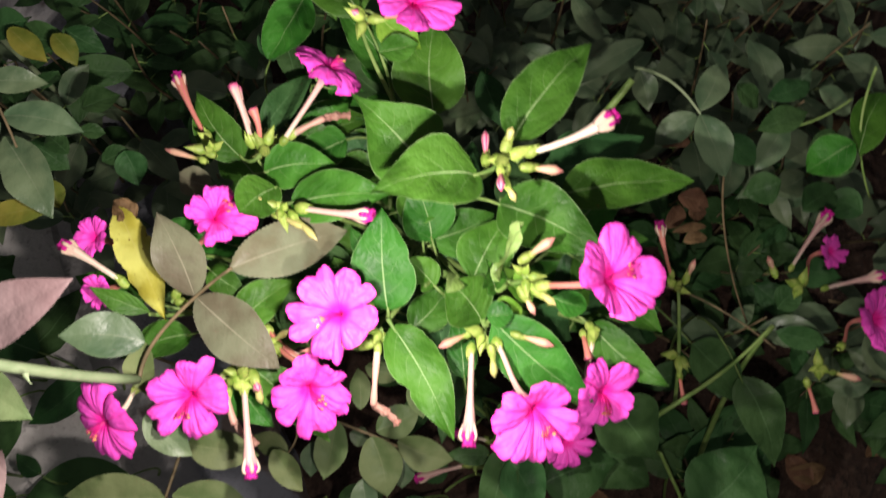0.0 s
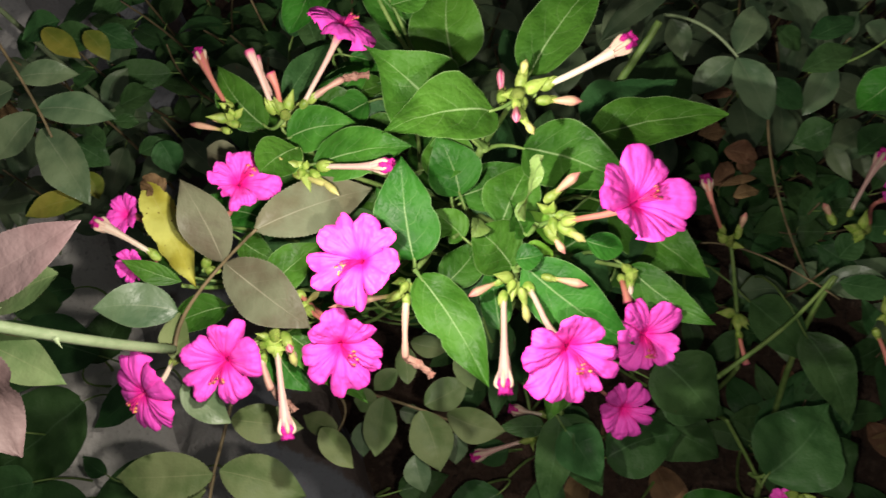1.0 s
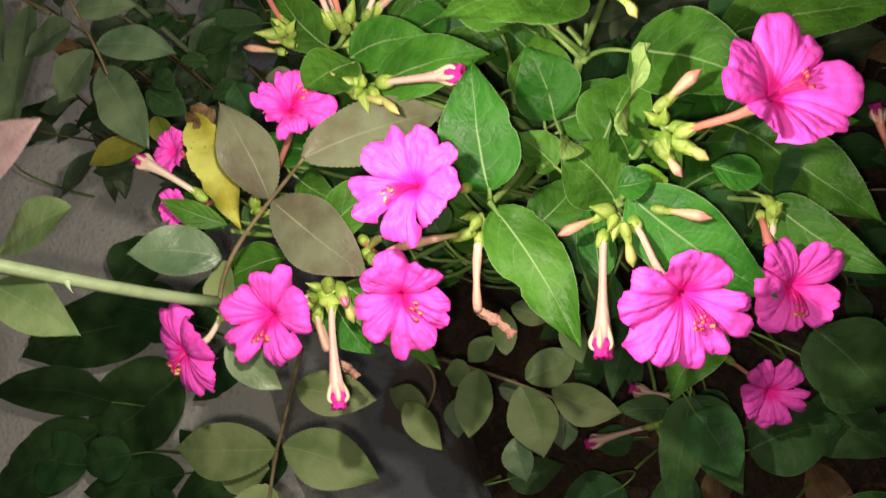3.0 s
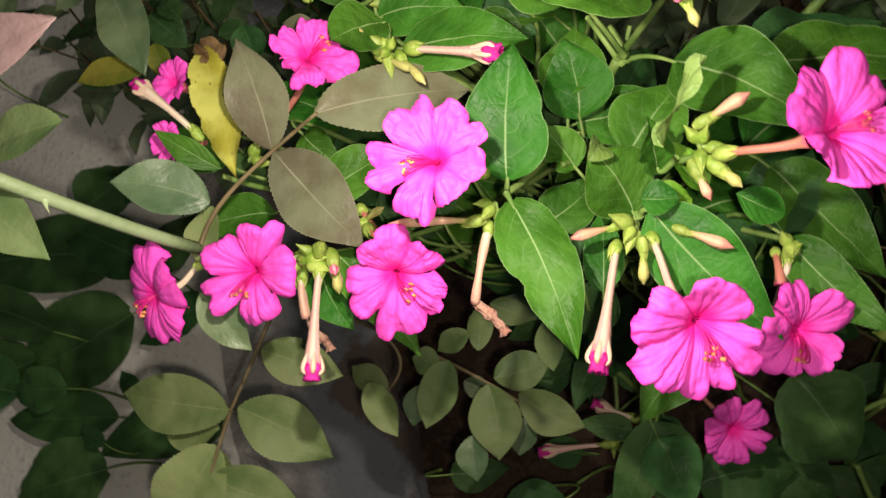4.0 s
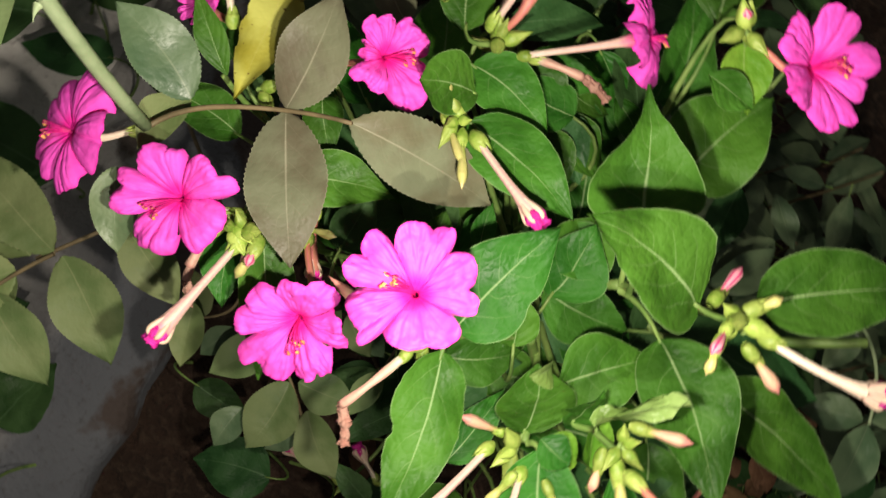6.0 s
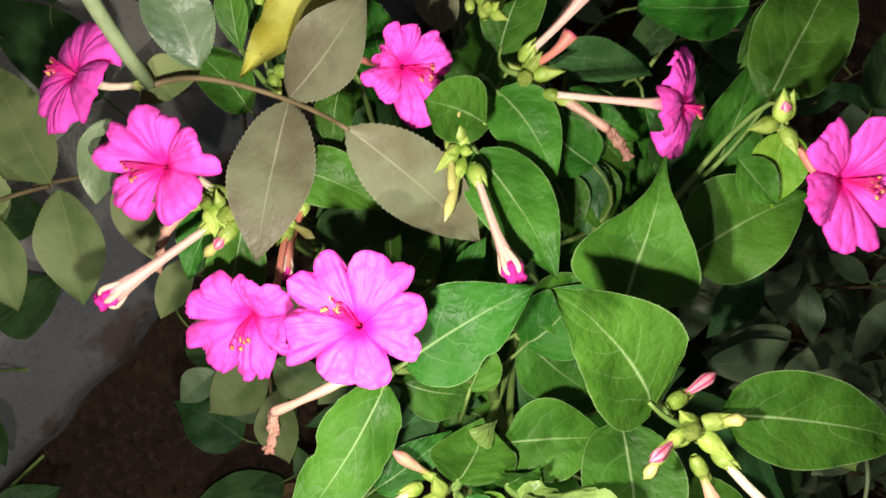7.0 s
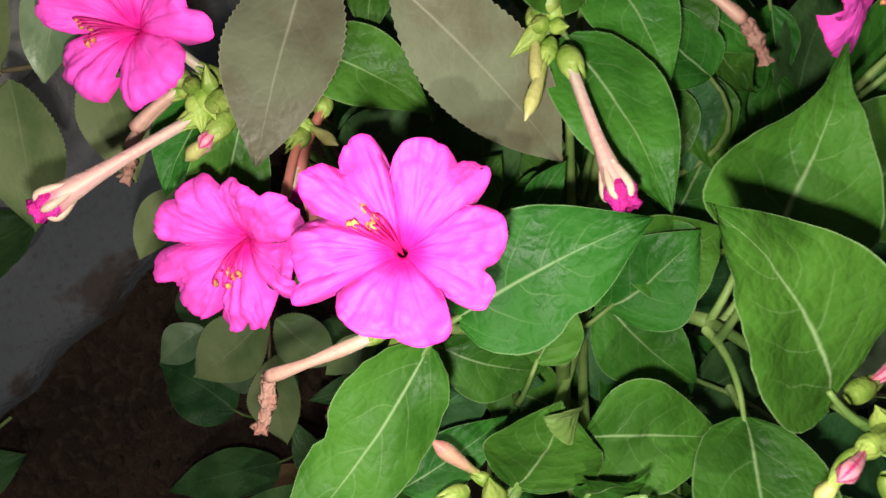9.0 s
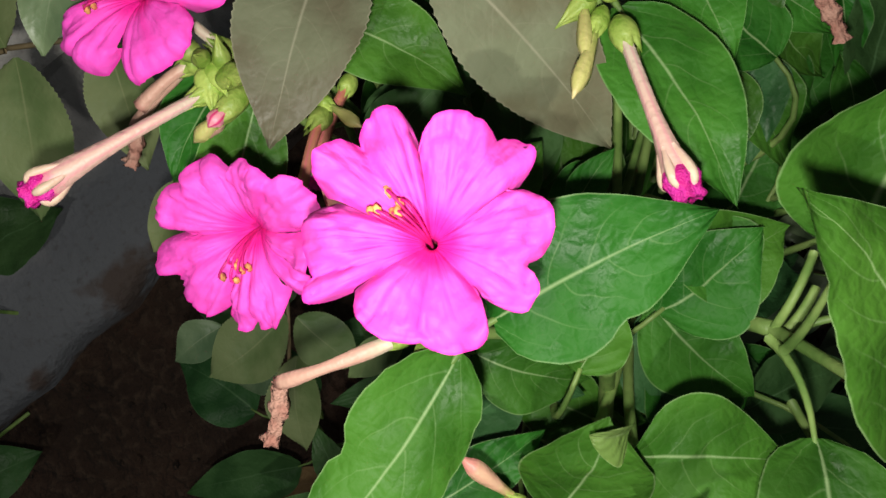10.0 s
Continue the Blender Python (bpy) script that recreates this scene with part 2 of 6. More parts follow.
def concrete_material(name, low, high, speck, stain_low, soiled=0.8, softened=None):
    """Worn concrete or cement with fine specks and earth in patches, thicker and darker by the front edge."""
    m, nt, bsdf = nodes_of(name)
    big, fine = grain(nt, 9.0, 5.0), grain(nt, 240.0, 5.0)
    col = mix(nt, ramp(nt, big, 0.3, 0.7), low, high)
    col = mix(nt, ramp(nt, fine, 0.55, 0.75), col, speck)
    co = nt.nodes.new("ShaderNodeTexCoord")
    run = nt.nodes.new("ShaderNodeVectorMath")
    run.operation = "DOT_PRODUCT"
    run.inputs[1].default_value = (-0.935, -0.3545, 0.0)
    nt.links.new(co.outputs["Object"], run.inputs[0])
    # extra earth along the front edge, also standing in for light that fades there
    edge_earth_dim = ramp(nt, math_node(nt, "SUBTRACT", run.outputs["Value"], 0.117), 0.0, 0.06, 0.13, 0.0)
    # the tone runs paler towards the slab behind, which hides the seam
    if softened:
        uneven = math_node(nt, "ADD", run.outputs["Value"], math_node(nt, "MULTIPLY", math_node(nt, "SUBTRACT", grain(nt, 26.0, 4.0), 0.5), 0.07))
        col = mix(nt, ramp(nt, uneven, 0.165, 0.225), col, softened)
    stain = ramp(nt, math_node(nt, "ADD", grain(nt, 17.0, 5.0), edge_earth_dim), stain_low, stain_low + 0.07)
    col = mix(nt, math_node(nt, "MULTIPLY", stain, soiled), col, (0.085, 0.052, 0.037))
    nt.links.new(col, bsdf.inputs["Base Color"])
    bsdf.inputs["Roughness"].default_value = 0.85
    relief(nt, bsdf, math_node(nt, "ADD", fine, grain(nt, 40.0, 5.0)), 0.002)
    return m


SOIL = soil_material()
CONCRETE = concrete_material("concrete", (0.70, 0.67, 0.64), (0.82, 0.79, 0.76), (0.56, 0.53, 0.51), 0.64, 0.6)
CEMENT = concrete_material("cement", (0.148, 0.157, 0.180), (0.206, 0.215, 0.240), (0.128, 0.128, 0.140), 0.60, softened=(0.48, 0.46, 0.45))

# ---- building blocks ----
WORLD_OF = {}


def mesh_object(name, bm, material, matrix=None, parent=None, label="", smooth=True):
    me = bpy.data.meshes.new(name)
    bm.to_mesh(me)
    bm.free()
    for mat in material if isinstance(material, (list, tuple)) else [material]:
        me.materials.append(mat)
    if smooth:
        me.shade_smooth()
    ob = new(name, me)
    ob.matrix_basis = matrix or Matrix.Identity(4)
    WORLD_OF[ob] = ob.matrix_basis.copy()
    if parent:
        ob.parent = parent
        ob.matrix_parent_inverse = WORLD_OF[parent].inverted()
    if label:
        tagged(ob, label)
    return ob


def part(name, bm, material, parent, label="", matrix=None):
    return mesh_object(name, bm, material, matrix, parent, label)


def thing(name, place, label, category, group="", kind=""):
    ob = new(name)
    ob.empty_display_size = 0.02
    ob.matrix_basis = Matrix.Translation(place)
    WORLD_OF[ob] = ob.matrix_basis.copy()
    return tagged(ob, label, category, group, kind)


def bezier(points, count=14):
    """A smooth line through control points (Bernstein form)."""
    pts, n = [Vector(p) for p in points], len(points) - 1
    return [sum((math.comb(n, k) * (1 - t) ** (n - k) * t**k * p for k, p in enumerate(pts)), Vector()) for t in (i / count for i in range(count + 1))]


def sweep(bm, line, radii, sides=8, flute=0.0, index=0, closed=True):
    """A round rod along a line, closed at its far end or not; radii is a function of 0..1."""
    uv = bm.loops.layers.uv.verify()
    rings, side = [], None
    for i, p in enumerate(line):
        ahead = (line[min(i + 1, len(line) - 1)] - line[max(i - 1, 0)]).normalized()
        if side is None:
            side = ahead.orthogonal().normalized()
        side = (side - ahead * side.dot(ahead)).normalized()
        other, r = ahead.cross(side), radii(i / (len(line) - 1))
        rings.append([bm.verts.new(p + (side * math.cos(a) + other * math.sin(a)) * r * (1 + flute * math.cos(5 * a))) for a in (2 * math.pi * k / sides for k in range(sides))])
    for i in range(len(rings) - 1):
        for k in range(sides):
            f = bm.faces.new((rings[i][k], rings[i][(k + 1) % sides], rings[i + 1][(k + 1) % sides], rings[i + 1][k]))
            f.material_index = index
            for loop, (a, b) in zip(f.loops, ((k, i), (k + 1, i), (k + 1, i + 1), (k, i + 1))):
                loop[uv].uv = (a / sides, b / (len(rings) - 1))
    for ring in (rings[0], rings[-1])[: 2 if closed else 1]:
        f = bm.faces.new(ring)
        f.material_index = index
        for loop in f.loops:
            loop[uv].uv = (0.5, 0.0 if ring is rings[0] else 1.0)
    return bm


def rod(name, points, r0, r1, material, parent, label="", sides=8, count=14):
    return part(name, sweep(bmesh.new(), bezier(points, count), lambda t: r0 + (r1 - r0) * t, sides), material, parent, label)


def heart(v):
    return v**0.52 * (1 - v) ** 0.95 * (1 - 0.3 * v**3) + 0.02 * (1 - v) * v if 0 < v < 1 else 0.0


def delta(v):
    return v**0.55 * (1 - v) ** 1.25 + 0.02 * v * (1 - v) if 0 < v < 1 else 0.0


def cusp(v):
    return v**0.75 * (1 - v) ** 2.3 + 0.05 * v * (1 - v) if 0 < v < 1 else 0.0


def lance(v):
    return math.sin(math.pi * v**0.85) ** 1.05 if 0 < v < 1 else 0.0


def ellipse(v):
    return math.sin(math.pi * v**0.93) ** 0.72 if 0 < v < 1 else 0.0


def ovate(v):
    return math.sin(math.pi * v**0.86) ** (0.66 + 0.36 * v) if 0 < v < 1 else 0.0


SHAPES = {"heart": (heart, 22, 0.0), "delta": (delta, 24, 0.0), "cusp": (cusp, 26, 0.0), "lance": (lance, 16, 0.0), "oval": (ellipse, 16, 0.0), "rose": (ovate, 60, 0.030)}


def leaf_mesh(length, width, shape, arch, fold, wave, seed, bite=0.0, ragged=0.0):
    """A blade from its stalk along +x, up +z."""
    rng = random.Random(seed)
    outline, rows, teeth = SHAPES[shape]
    bm = bmesh.new()
    uv = bm.loops.layers.uv.verify()
    cols, grid, phase, bend = 10, [], rng.uniform(0, 6.3), rng.uniform(-0.07, 0.07)
    top = max(outline(k / 40) for k in range(41))
    bite_at, bite_side = rng.uniform(0.25, 0.6), rng.choice((-1, 1))
    for i in range(rows + 1):
        v = i / rows
        half = 0.5 * width * outline(min(max(v, 0.004), 0.999)) / top
        row = []
        for j in range(cols + 1):
            u = 2 * j / cols - 1
            y = u * half
            edge = 1 - (teeth if i % 2 and abs(u) == 1 else 0) + 0.02 * math.sin(9 * v + phase + u)
            if bite and u * bite_side > 0.4:
                edge -= bite * math.exp(-(((v - bite_at) / 0.06) ** 2))
            if ragged and abs(u) > 0.5:
                edge -= ragged * abs(u) * max(0.0, noise.noise((v * 13, u * 2, seed * 1.3)) + 0.35 * noise.noise((v * 41, u, seed * 0.7)))
            y = y * edge + bend * length * 4 * v * (1 - v)
            x = v * length + (0.4 * length / rows if teeth and i % 2 and abs(u) == 1 else 0)
            z = fold * abs(u) * half + arch * length * 4 * v * (1 - v)
            z += wave * width * u * u * math.sin(7 * v + phase + (1.7 if u > 0 else 0)) + 0.25 * wave * width * math.sin(15 * v + phase * 2) * abs(u)
            z += (0.03 if teeth else 0.075) * width * noise.noise((x * 90, y * 90, seed * 2.3)) + (0.01 if teeth else 0.03) * width * noise.noise((x * 260, y * 260, seed))
            row.append(bm.verts.new((x, y, z)))
        grid.append(row)
    for i in range(rows):
        for j in range(cols):
            f = bm.faces.new((grid[i][j], grid[i + 1][j], grid[i + 1][j + 1], grid[i][j + 1]))
            for loop, (a, b) in zip(f.loops, ((i, j), (i + 1, j), (i + 1, j + 1), (i, j + 1))):
                loop[uv].uv = (b / cols, a / rows)
    return bm


def along(base, tip, roll=0.0, up=(0, 0, 1)):
    """A pose at base whose +x runs to tip, with +z as near up as may be, then rolled about +x by degrees."""
    x = (Vector(tip) - Vector(base)).normalized()
    y = Vector(up).cross(x)
    y = y.normalized() if y.length > 1e-4 else x.orthogonal().normalized()
    m = Matrix((x, y, x.cross(y))).transposed().to_4x4()
    return Matrix.Translation(base) @ m @ pose(0, 0, 0, roll, 0, 0)


LEAVES = [0]


def leaf(plant, base, tip, width, material, shape="heart", roll=0.0, arch=0.05, fold=0.18, wave=0.05, bite=0.0, ragged=0.0, name="leaf", label="", stalk=None, stalk_r=0.0009, stalk_material=None):
    """One leaf of a plant, its stalk (if given: the place that it springs from) a part of it."""
    LEAVES[0] += 1
    length = (Vector(tip) - Vector(base)).length
    ob = part(name, leaf_mesh(length, width, shape, arch, fold, wave, LEAVES[0], bite, ragged), material, plant, label, along(base, tip, roll))
    if not stalk and shape in ("heart", "delta", "cusp"):
        root = WORLD_OF[plant].translation
        low = plant in (side_plant, side_shrub)
        near = 0.88 if plant is weed else 0.8 if low else 0.65
        stalk = (base[0] * near + root.x * (1 - near), base[1] * near + root.y * (1 - near), 0.0 if low else max(base[2] - (0.055 if near > 0.7 else 0.045), 0.01))
    if stalk:
        b, s, x = Vector(base), Vector(stalk), (Vector(tip) - Vector(base)).normalized()
        rod("stalk", (s, b - x * (b - s).length * 0.5, b + x * 0.06 * length), stalk_r * 1.25, stalk_r * 0.55, stalk_material or STEM, ob, sides=6, count=8)
    return ob


def lobe_rim(u, near, notch, far, off, first, last):
    """Reach of a lobe's margin across its breadth u (-1..1): two rounded humps with a notch between them at off,
    falling to first and last where the lobe parts from its neighbours."""
    w, hump, gap = ((u + 1) / (off + 1), near, first) if u < off else ((1 - u) / (1 - off), far, last)
    if w < 0.42:
        return hump - (hump - min(gap, hump)) * (1 - w / 0.42) ** 2.0
    return hump - (hump - min(notch, hump - 0.03)) * ((w - 0.42) / 0.58) ** 4.0


def corolla_mesh(radius, seed, cup, lobes, crumple=1.0, part_depth=0.42, throat=0.34):
    """A trumpet mouth of five notched, overlapping lobes, facing +z. Each lobe: the angle at which it begins,
    the reach of its first hump, of its notch and of its second hump, where across it the notch lies and, if given,
    the reach of the parting before it. part_depth: how far in the lobes are parted otherwise; throat: how deep it is."""
    rng = random.Random(seed)
    bm = bmesh.new()
    uv = bm.loops.layers.uv.verify()
    rows, cols = 24, 36
    order = sorted(lobes, key=lambda lobe: lobe[0] % 360)
    for n in range(5):
        start, near, notch, far, off = order[n][:5]
        after = order[(n + 1) % 5]
        first = order[n][5] if len(order[n]) > 5 else near * (1 - part_depth)
        last = after[5] if len(after) > 5 else far * (1 - part_depth)
        a0, a1 = start % 360, order[(n + 1) % 5][0] % 360 + (360 if n == 4 else 0)
        mid, half = radians((a0 + a1) / 2), radians((a1 - a0) / 2)
        lift, skew, wide = rng.uniform(-0.13, 0.13), rng.uniform(0, 50), rng.uniform(0.0, 0.05)
        curl, ease = rng.uniform(0.10, 0.24), min(1.0, crumple)
        grid = []
        for i in range(-2, rows + 1):
            t = max(i, 0) / rows
            r, row = 0.05 + 0.95 * t, []
            open_out = max(0.0, (r - 0.45) / 0.55)
            for j in range(cols + 1):
                u = 2 * j / cols - 1
                rim = lobe_rim(u, near, notch, far, off, first, last) + 0.010 * math.sin(5 * u + skew) + 0.004 * math.sin(17 * u + 2 * skew) + 0.012 * noise.noise((u * 7, skew, 1.0))
                a = mid + half * u * (1 + wide * open_out)
                q = radius * (r * (1 - r**2.5) + r**3.5 * rim)
                c, s = q / radius * math.cos(a), q / radius * math.sin(a)
                z = -throat * (1 - r) ** 3.8 + cup * r * r + lift * ease * r**2.2 * (1 - 0.8 * u**4)
                # a domed lobe with a crease down to the notch, sunk where it parts, one edge over its neighbour
                z += 0.12 * r * (1 - u * u) + 0.035 * r * math.sin(math.pi * min(abs(u - off * 0.6), 1.0)) + 0.10 * ease * u * open_out
                z -= 0.13 * r * math.exp(-(((1 - abs(u)) / 0.10) ** 2))
                z -= (0.050 * math.exp(-(((u - off) / 0.07) ** 2)) + 0.05 * math.exp(-(((u + 0.45) / 0.05) ** 2)) * (1 - r) + 0.05 * math.exp(-(((u - 0.55) / 0.05) ** 2)) * (1 - r)) * r
                z -= curl * ease * r**7
                z += crumple * (0.13 * r**2 * noise.noise((c * 2.6, s * 2.6, seed * 1.7)) + 0.07 * r**1.5 * noise.noise((u * 2.6 + skew, r * 2.2, seed * 3.1)))
                z += crumple * (0.025 * r**4 * math.sin(6 * u + skew) + 0.035 * r**1.4 * noise.noise((c * 8, s * 8, seed * 0.7)))
                z -= 0.05 * crumple * r**1.2 * max(0.0, 1 - 6 * abs(noise.noise((u * 3.0 + skew, r * 1.1, seed * 0.9)))) * (1 - 0.3 * r)
                z -= 0.03 * crumple * r * max(0.0, 1 - 7 * abs(noise.noise((u * 5.5 + skew, r * 3.4, seed * 2.9))))
                if i < 0:
                    z += 0.16 * i
                row.append(bm.verts.new((q * math.cos(a), q * math.sin(a), z * radius)))
            grid.append(row)
        for i in range(len(grid) - 1):
            for j in range(cols):
                f = bm.faces.new((grid[i][j], grid[i + 1][j], grid[i + 1][j + 1], grid[i][j + 1]))
                for loop, (p, k) in zip(f.loops, ((i, j), (i + 1, j), (i + 1, j + 1), (i, j + 1))):
                    loop[uv].uv = ((n + k / cols) / 5, max(p - 2, 0) / rows)
    return bm


def calyx_mesh(length, radius, seed, lobes=5, shut=False):
    """A green cup along +x: rounded, faintly ribbed, its five pointed lobes pressed about what it holds, or shut to a point."""
    rng = random.Random(seed)
    bm = bmesh.new()
    turns, rows, grid = 30, 11, []
    flare, lean = rng.uniform(-0.1, 0.5), rng.uniform(-0.18, 0.18)
    cut = [rng.uniform(0.8, 1.1) for _ in range(lobes)]
    for i in range(rows + 1):
        t, ring = i / rows, []
        for k in range(turns):
            a = 2 * math.pi * k / turns
            p = abs(((lobes * k / turns) % 1) - 0.5) * 2
            tip = cut[int(lobes * k / turns)] * (1 - p) ** 0.7
            x = length * (t if t < 0.55 else 0.55 + (t - 0.55) * (0.34 + 0.72 * tip))
            belly = 0.30 + 0.72 * math.sin(math.pi * min(t * 0.95 + 0.03, 1.0) ** 0.75)
            r = radius * (belly + flare * max(0, t - 0.6)) * (1 - (0.16 if shut else 0.07) * p * t)
            if shut:
                r, x = r * (1 - 0.93 * max(0.0, (t - 0.35) / 0.65) ** 1.7), length * (t * (0.95 + 0.35 * t) - 0.10 * p * t * t)
            ring.append(bm.verts.new((x, r * math.cos(a) + lean * x * t, r * math.sin(a))))
        grid.append(ring)
    for i in range(rows):
        for k in range(turns):
            bm.faces.new((grid[i][k], grid[i][(k + 1) % turns], grid[i + 1][(k + 1) % turns], grid[i + 1][k]))
    bm.faces.new(grid[0])
    bm.faces.new(grid[-1] if shut else grid[7])
    return bm


def calyx(plant, place, ahead, length=0.008, radius=0.0026, name="calyx", material=None, shut=False):
    LEAVES[0] += 1
    p, grown = Vector(place), random.Random(LEAVES[0]).uniform(0.72, 1.15) * (0.8 if shut else 1.0)
    return part(name, calyx_mesh(length * grown, radius * grown, LEAVES[0], 5, shut), material or CALYX, plant, "", along(p, p + Vector(ahead), LEAVES[0] * 37.0))


def cup_at(owner, foot, way, length=0.0078, radius=0.0023):
    """The cup that holds the foot of a flower, closed flower or bud."""
    v = Vector(way).normalized()
    return calyx(owner, Vector(foot) - v * length * 0.55, v, length, radius)


def cluster(plant, place, ways, length=0.008, radius=0.0026):
    """A knot of green cups about one place, one for each way."""
    rng = random.Random(LEAVES[0])
    mean = sum((Vector(w) for w in ways), Vector()).normalized()
    more = [mean + Vector((rng.uniform(-1, 1), rng.uniform(-1, 1), rng.uniform(-0.3, 0.9))) for _ in range(1)]
    for w in list(ways) + more:
        v = Vector(w).normalized()
        calyx(plant, Vector(place) + v * 0.0016, v, length, radius, shut=True)
        rod("flower_stalk", (Vector(place), Vector(place) + v * 0.0012, Vector(place) + v * 0.0027), 0.0008, 0.0007, STEM, plant, sides=6, count=3)


def flower(plant, centre, facing, radius, foot, ref=(1, 0, 0), lobes=None, cup=0.10, crumple=1.0, tube=None, bend=0.5, lean=None, part_depth=0.42, throat=0.34, label=""):
    """An open trumpet flower: petals, tube to its foot, and stamens that lean out of the throat.
    lobes: as corolla_mesh takes them, with angles from ref; lean: the way that the stamens hang, if they show."""
    LEAVES[0] += 1
    seed, c, n = LEAVES[0], Vector(centre), Vector(facing).normalized()
    rng = random.Random(seed)
    x = Vector(ref)
    x = (x - n * x.dot(n)).normalized()
    m = Matrix.Translation(c) @ Matrix((x, n.cross(x), n)).transposed().to_4x4()
    lobes = lobes or [(18 + 72 * k + rng.uniform(-11, 11), rng.uniform(0.92, 1.06), rng.uniform(0.86, 0.97), rng.uniform(0.92, 1.06), rng.uniform(-0.2, 0.2)) for k in range(5)]
    ob = part("flower", corolla_mesh(radius, seed, cup, lobes, crumple, part_depth, throat), PETAL, plant, label, m)
    deep = c - n * radius * (throat + 0.17)
    f = Vector(foot)
    length = (f - deep).length
    bm = sweep(bmesh.new(), bezier((f, f + (deep - f) * 0.4, deep - n * length * bend, deep), 16), lambda t: 0.00105 + 0.0005 * t**3 + (radius * 0.05 * max(0, (t - 0.85) / 0.15)), 10, 0.06, closed=False)
    part("tube", bm, tube or TUBE_RED, ob)
    cup_at(ob, f, deep - f)
    if lean:
        lean = Vector(lean)
        lean = (lean - n * lean.dot(n)).normalized()
        across = n.cross(lean)
        for k in range(6):
            reach, fan = radius * rng.uniform(0.26, 0.50), radius * (k - 2.5) * 0.045
            end = c + n * radius * rng.uniform(0.02, 0.16) + lean * reach + across * (fan + rng.uniform(-0.04, 0.04) * radius)
            bm = sweep(bmesh.new(), bezier((deep, c + n * radius * 0.15, c + n * radius * 0.30 + lean * reach * 1.1 + across * fan * 1.6, end), 12), lambda t: 0.00022, 5)
            bmesh.ops.create_icosphere(bm, subdivisions=1, radius=0.00085, matrix=Matrix.Translation(end) @ pose(0, 0, 0, rng.uniform(0, 90), rng.uniform(0, 90), 0) @ Matrix.Diagonal((1.3, 0.75, 0.75, 1)))
            for face in bm.faces:
                if (face.calc_center_median() - end).length < 0.00125 and len(face.verts) == 3:
                    face.material_index = 1
            part("stamen", bm, [PINK, POLLEN], ob)
    return ob


def spent(plant, foot, middle, tip, material=None, r=0.0011, mouth=0.0026, crown=True, label=""):
    """A closed flower: a slim tube that widens to a crumpled tip."""
    LEAVES[0] += 1
    line = bezier((foot, middle, tip), 16)
    ob = part("closed_flower", sweep(bmesh.new(), line, lambda t: r * (1 + 0.15 * t) + (mouth - r) * max(0, (t - 0.40) / 0.60) ** 1.9, 10, 0.08), material or TUBE, plant, label)
    cup_at(ob, line[0], line[2] - line[0])
    if crown:
        rng, ahead = random.Random(LEAVES[0]), (line[-1] - line[-3]).normalized()
        m = along(line[-1] - ahead * mouth * 0.5, line[-1] + ahead)
        turn = rng.uniform(0, 1.2)
        # five pale ribs that bow out of the tube and close over the petals
        for k in range(5):
            out = Vector((0, math.cos(turn + 2 * math.pi * k / 5), math.sin(turn + 2 * math.pi * k / 5)))
            bow, reach = rng.uniform(1.0, 1.3), rng.uniform(0.5, 0.9)
            ridge = bezier([Vector((mouth * x, 0, 0)) + out * mouth * q for x, q in ((-1.6, 0.5), (-0.6, 0.75), (0.3, bow), (reach, bow), (reach + 0.15, 0.6))], 12)
            part("rib", sweep(bmesh.new(), ridge, lambda t: mouth * (0.12 + 0.20 * math.sin(math.pi * min(1.0, t * 0.85 + 0.05))), 7), RIM, ob, "", m)
        # the crumpled petals between and beyond them
        bm, rings = bmesh.new(), []
        for i, (x, q) in enumerate(((-0.6, 0.6), (0.0, 0.98), (0.5, 1.12), (0.9, 0.88), (1.25, 0.80), (1.6, 0.90), (1.75, 0.66), (1.55, 0.2))):
            ruffle = 0.04 * i
            rings.append([bm.verts.new((mouth * (x + 0.5 * ruffle * math.sin(7 * w + 3 * turn)), mouth * q * (1 + ruffle * math.sin(5 * w + turn * 4)) * math.cos(w), mouth * q * (1 + ruffle * math.sin(5 * w + turn * 4)) * math.sin(w))) for w in [2 * math.pi * j / 20 for j in range(20)]])
        for low, high in zip(rings, rings[1:]):
            for j in range(20):
                bm.faces.new((low[j], low[(j + 1) % 20], high[(j + 1) % 20], high[j]))
        bm.faces.new(rings[-1])
        part("petal_tip", bm, FOLDED, ob, "", m)
    return ob


def bud(plant, foot, tip, r=0.0018, material=None, name="bud"):
    LEAVES[0] += 1
    f, t_ = Vector(foot), Vector(tip)
    mid = (f + t_) / 2 + Vector((0, 0, 0.001))
    ob = part(name, sweep(bmesh.new(), bezier((f, mid, t_), 12), lambda t: r * (0.42 + 0.58 * math.sin(math.pi * min(t, 0.999) ** 1.7)) * (1 if t < 0.72 else 1 - 0.9 * ((t - 0.72) / 0.28) ** 1.6) + 0.00005, 10, 0.09), material or BUD, plant)
    cup_at(ob, f, t_ - f, 0.0085, 0.0020)
    return ob


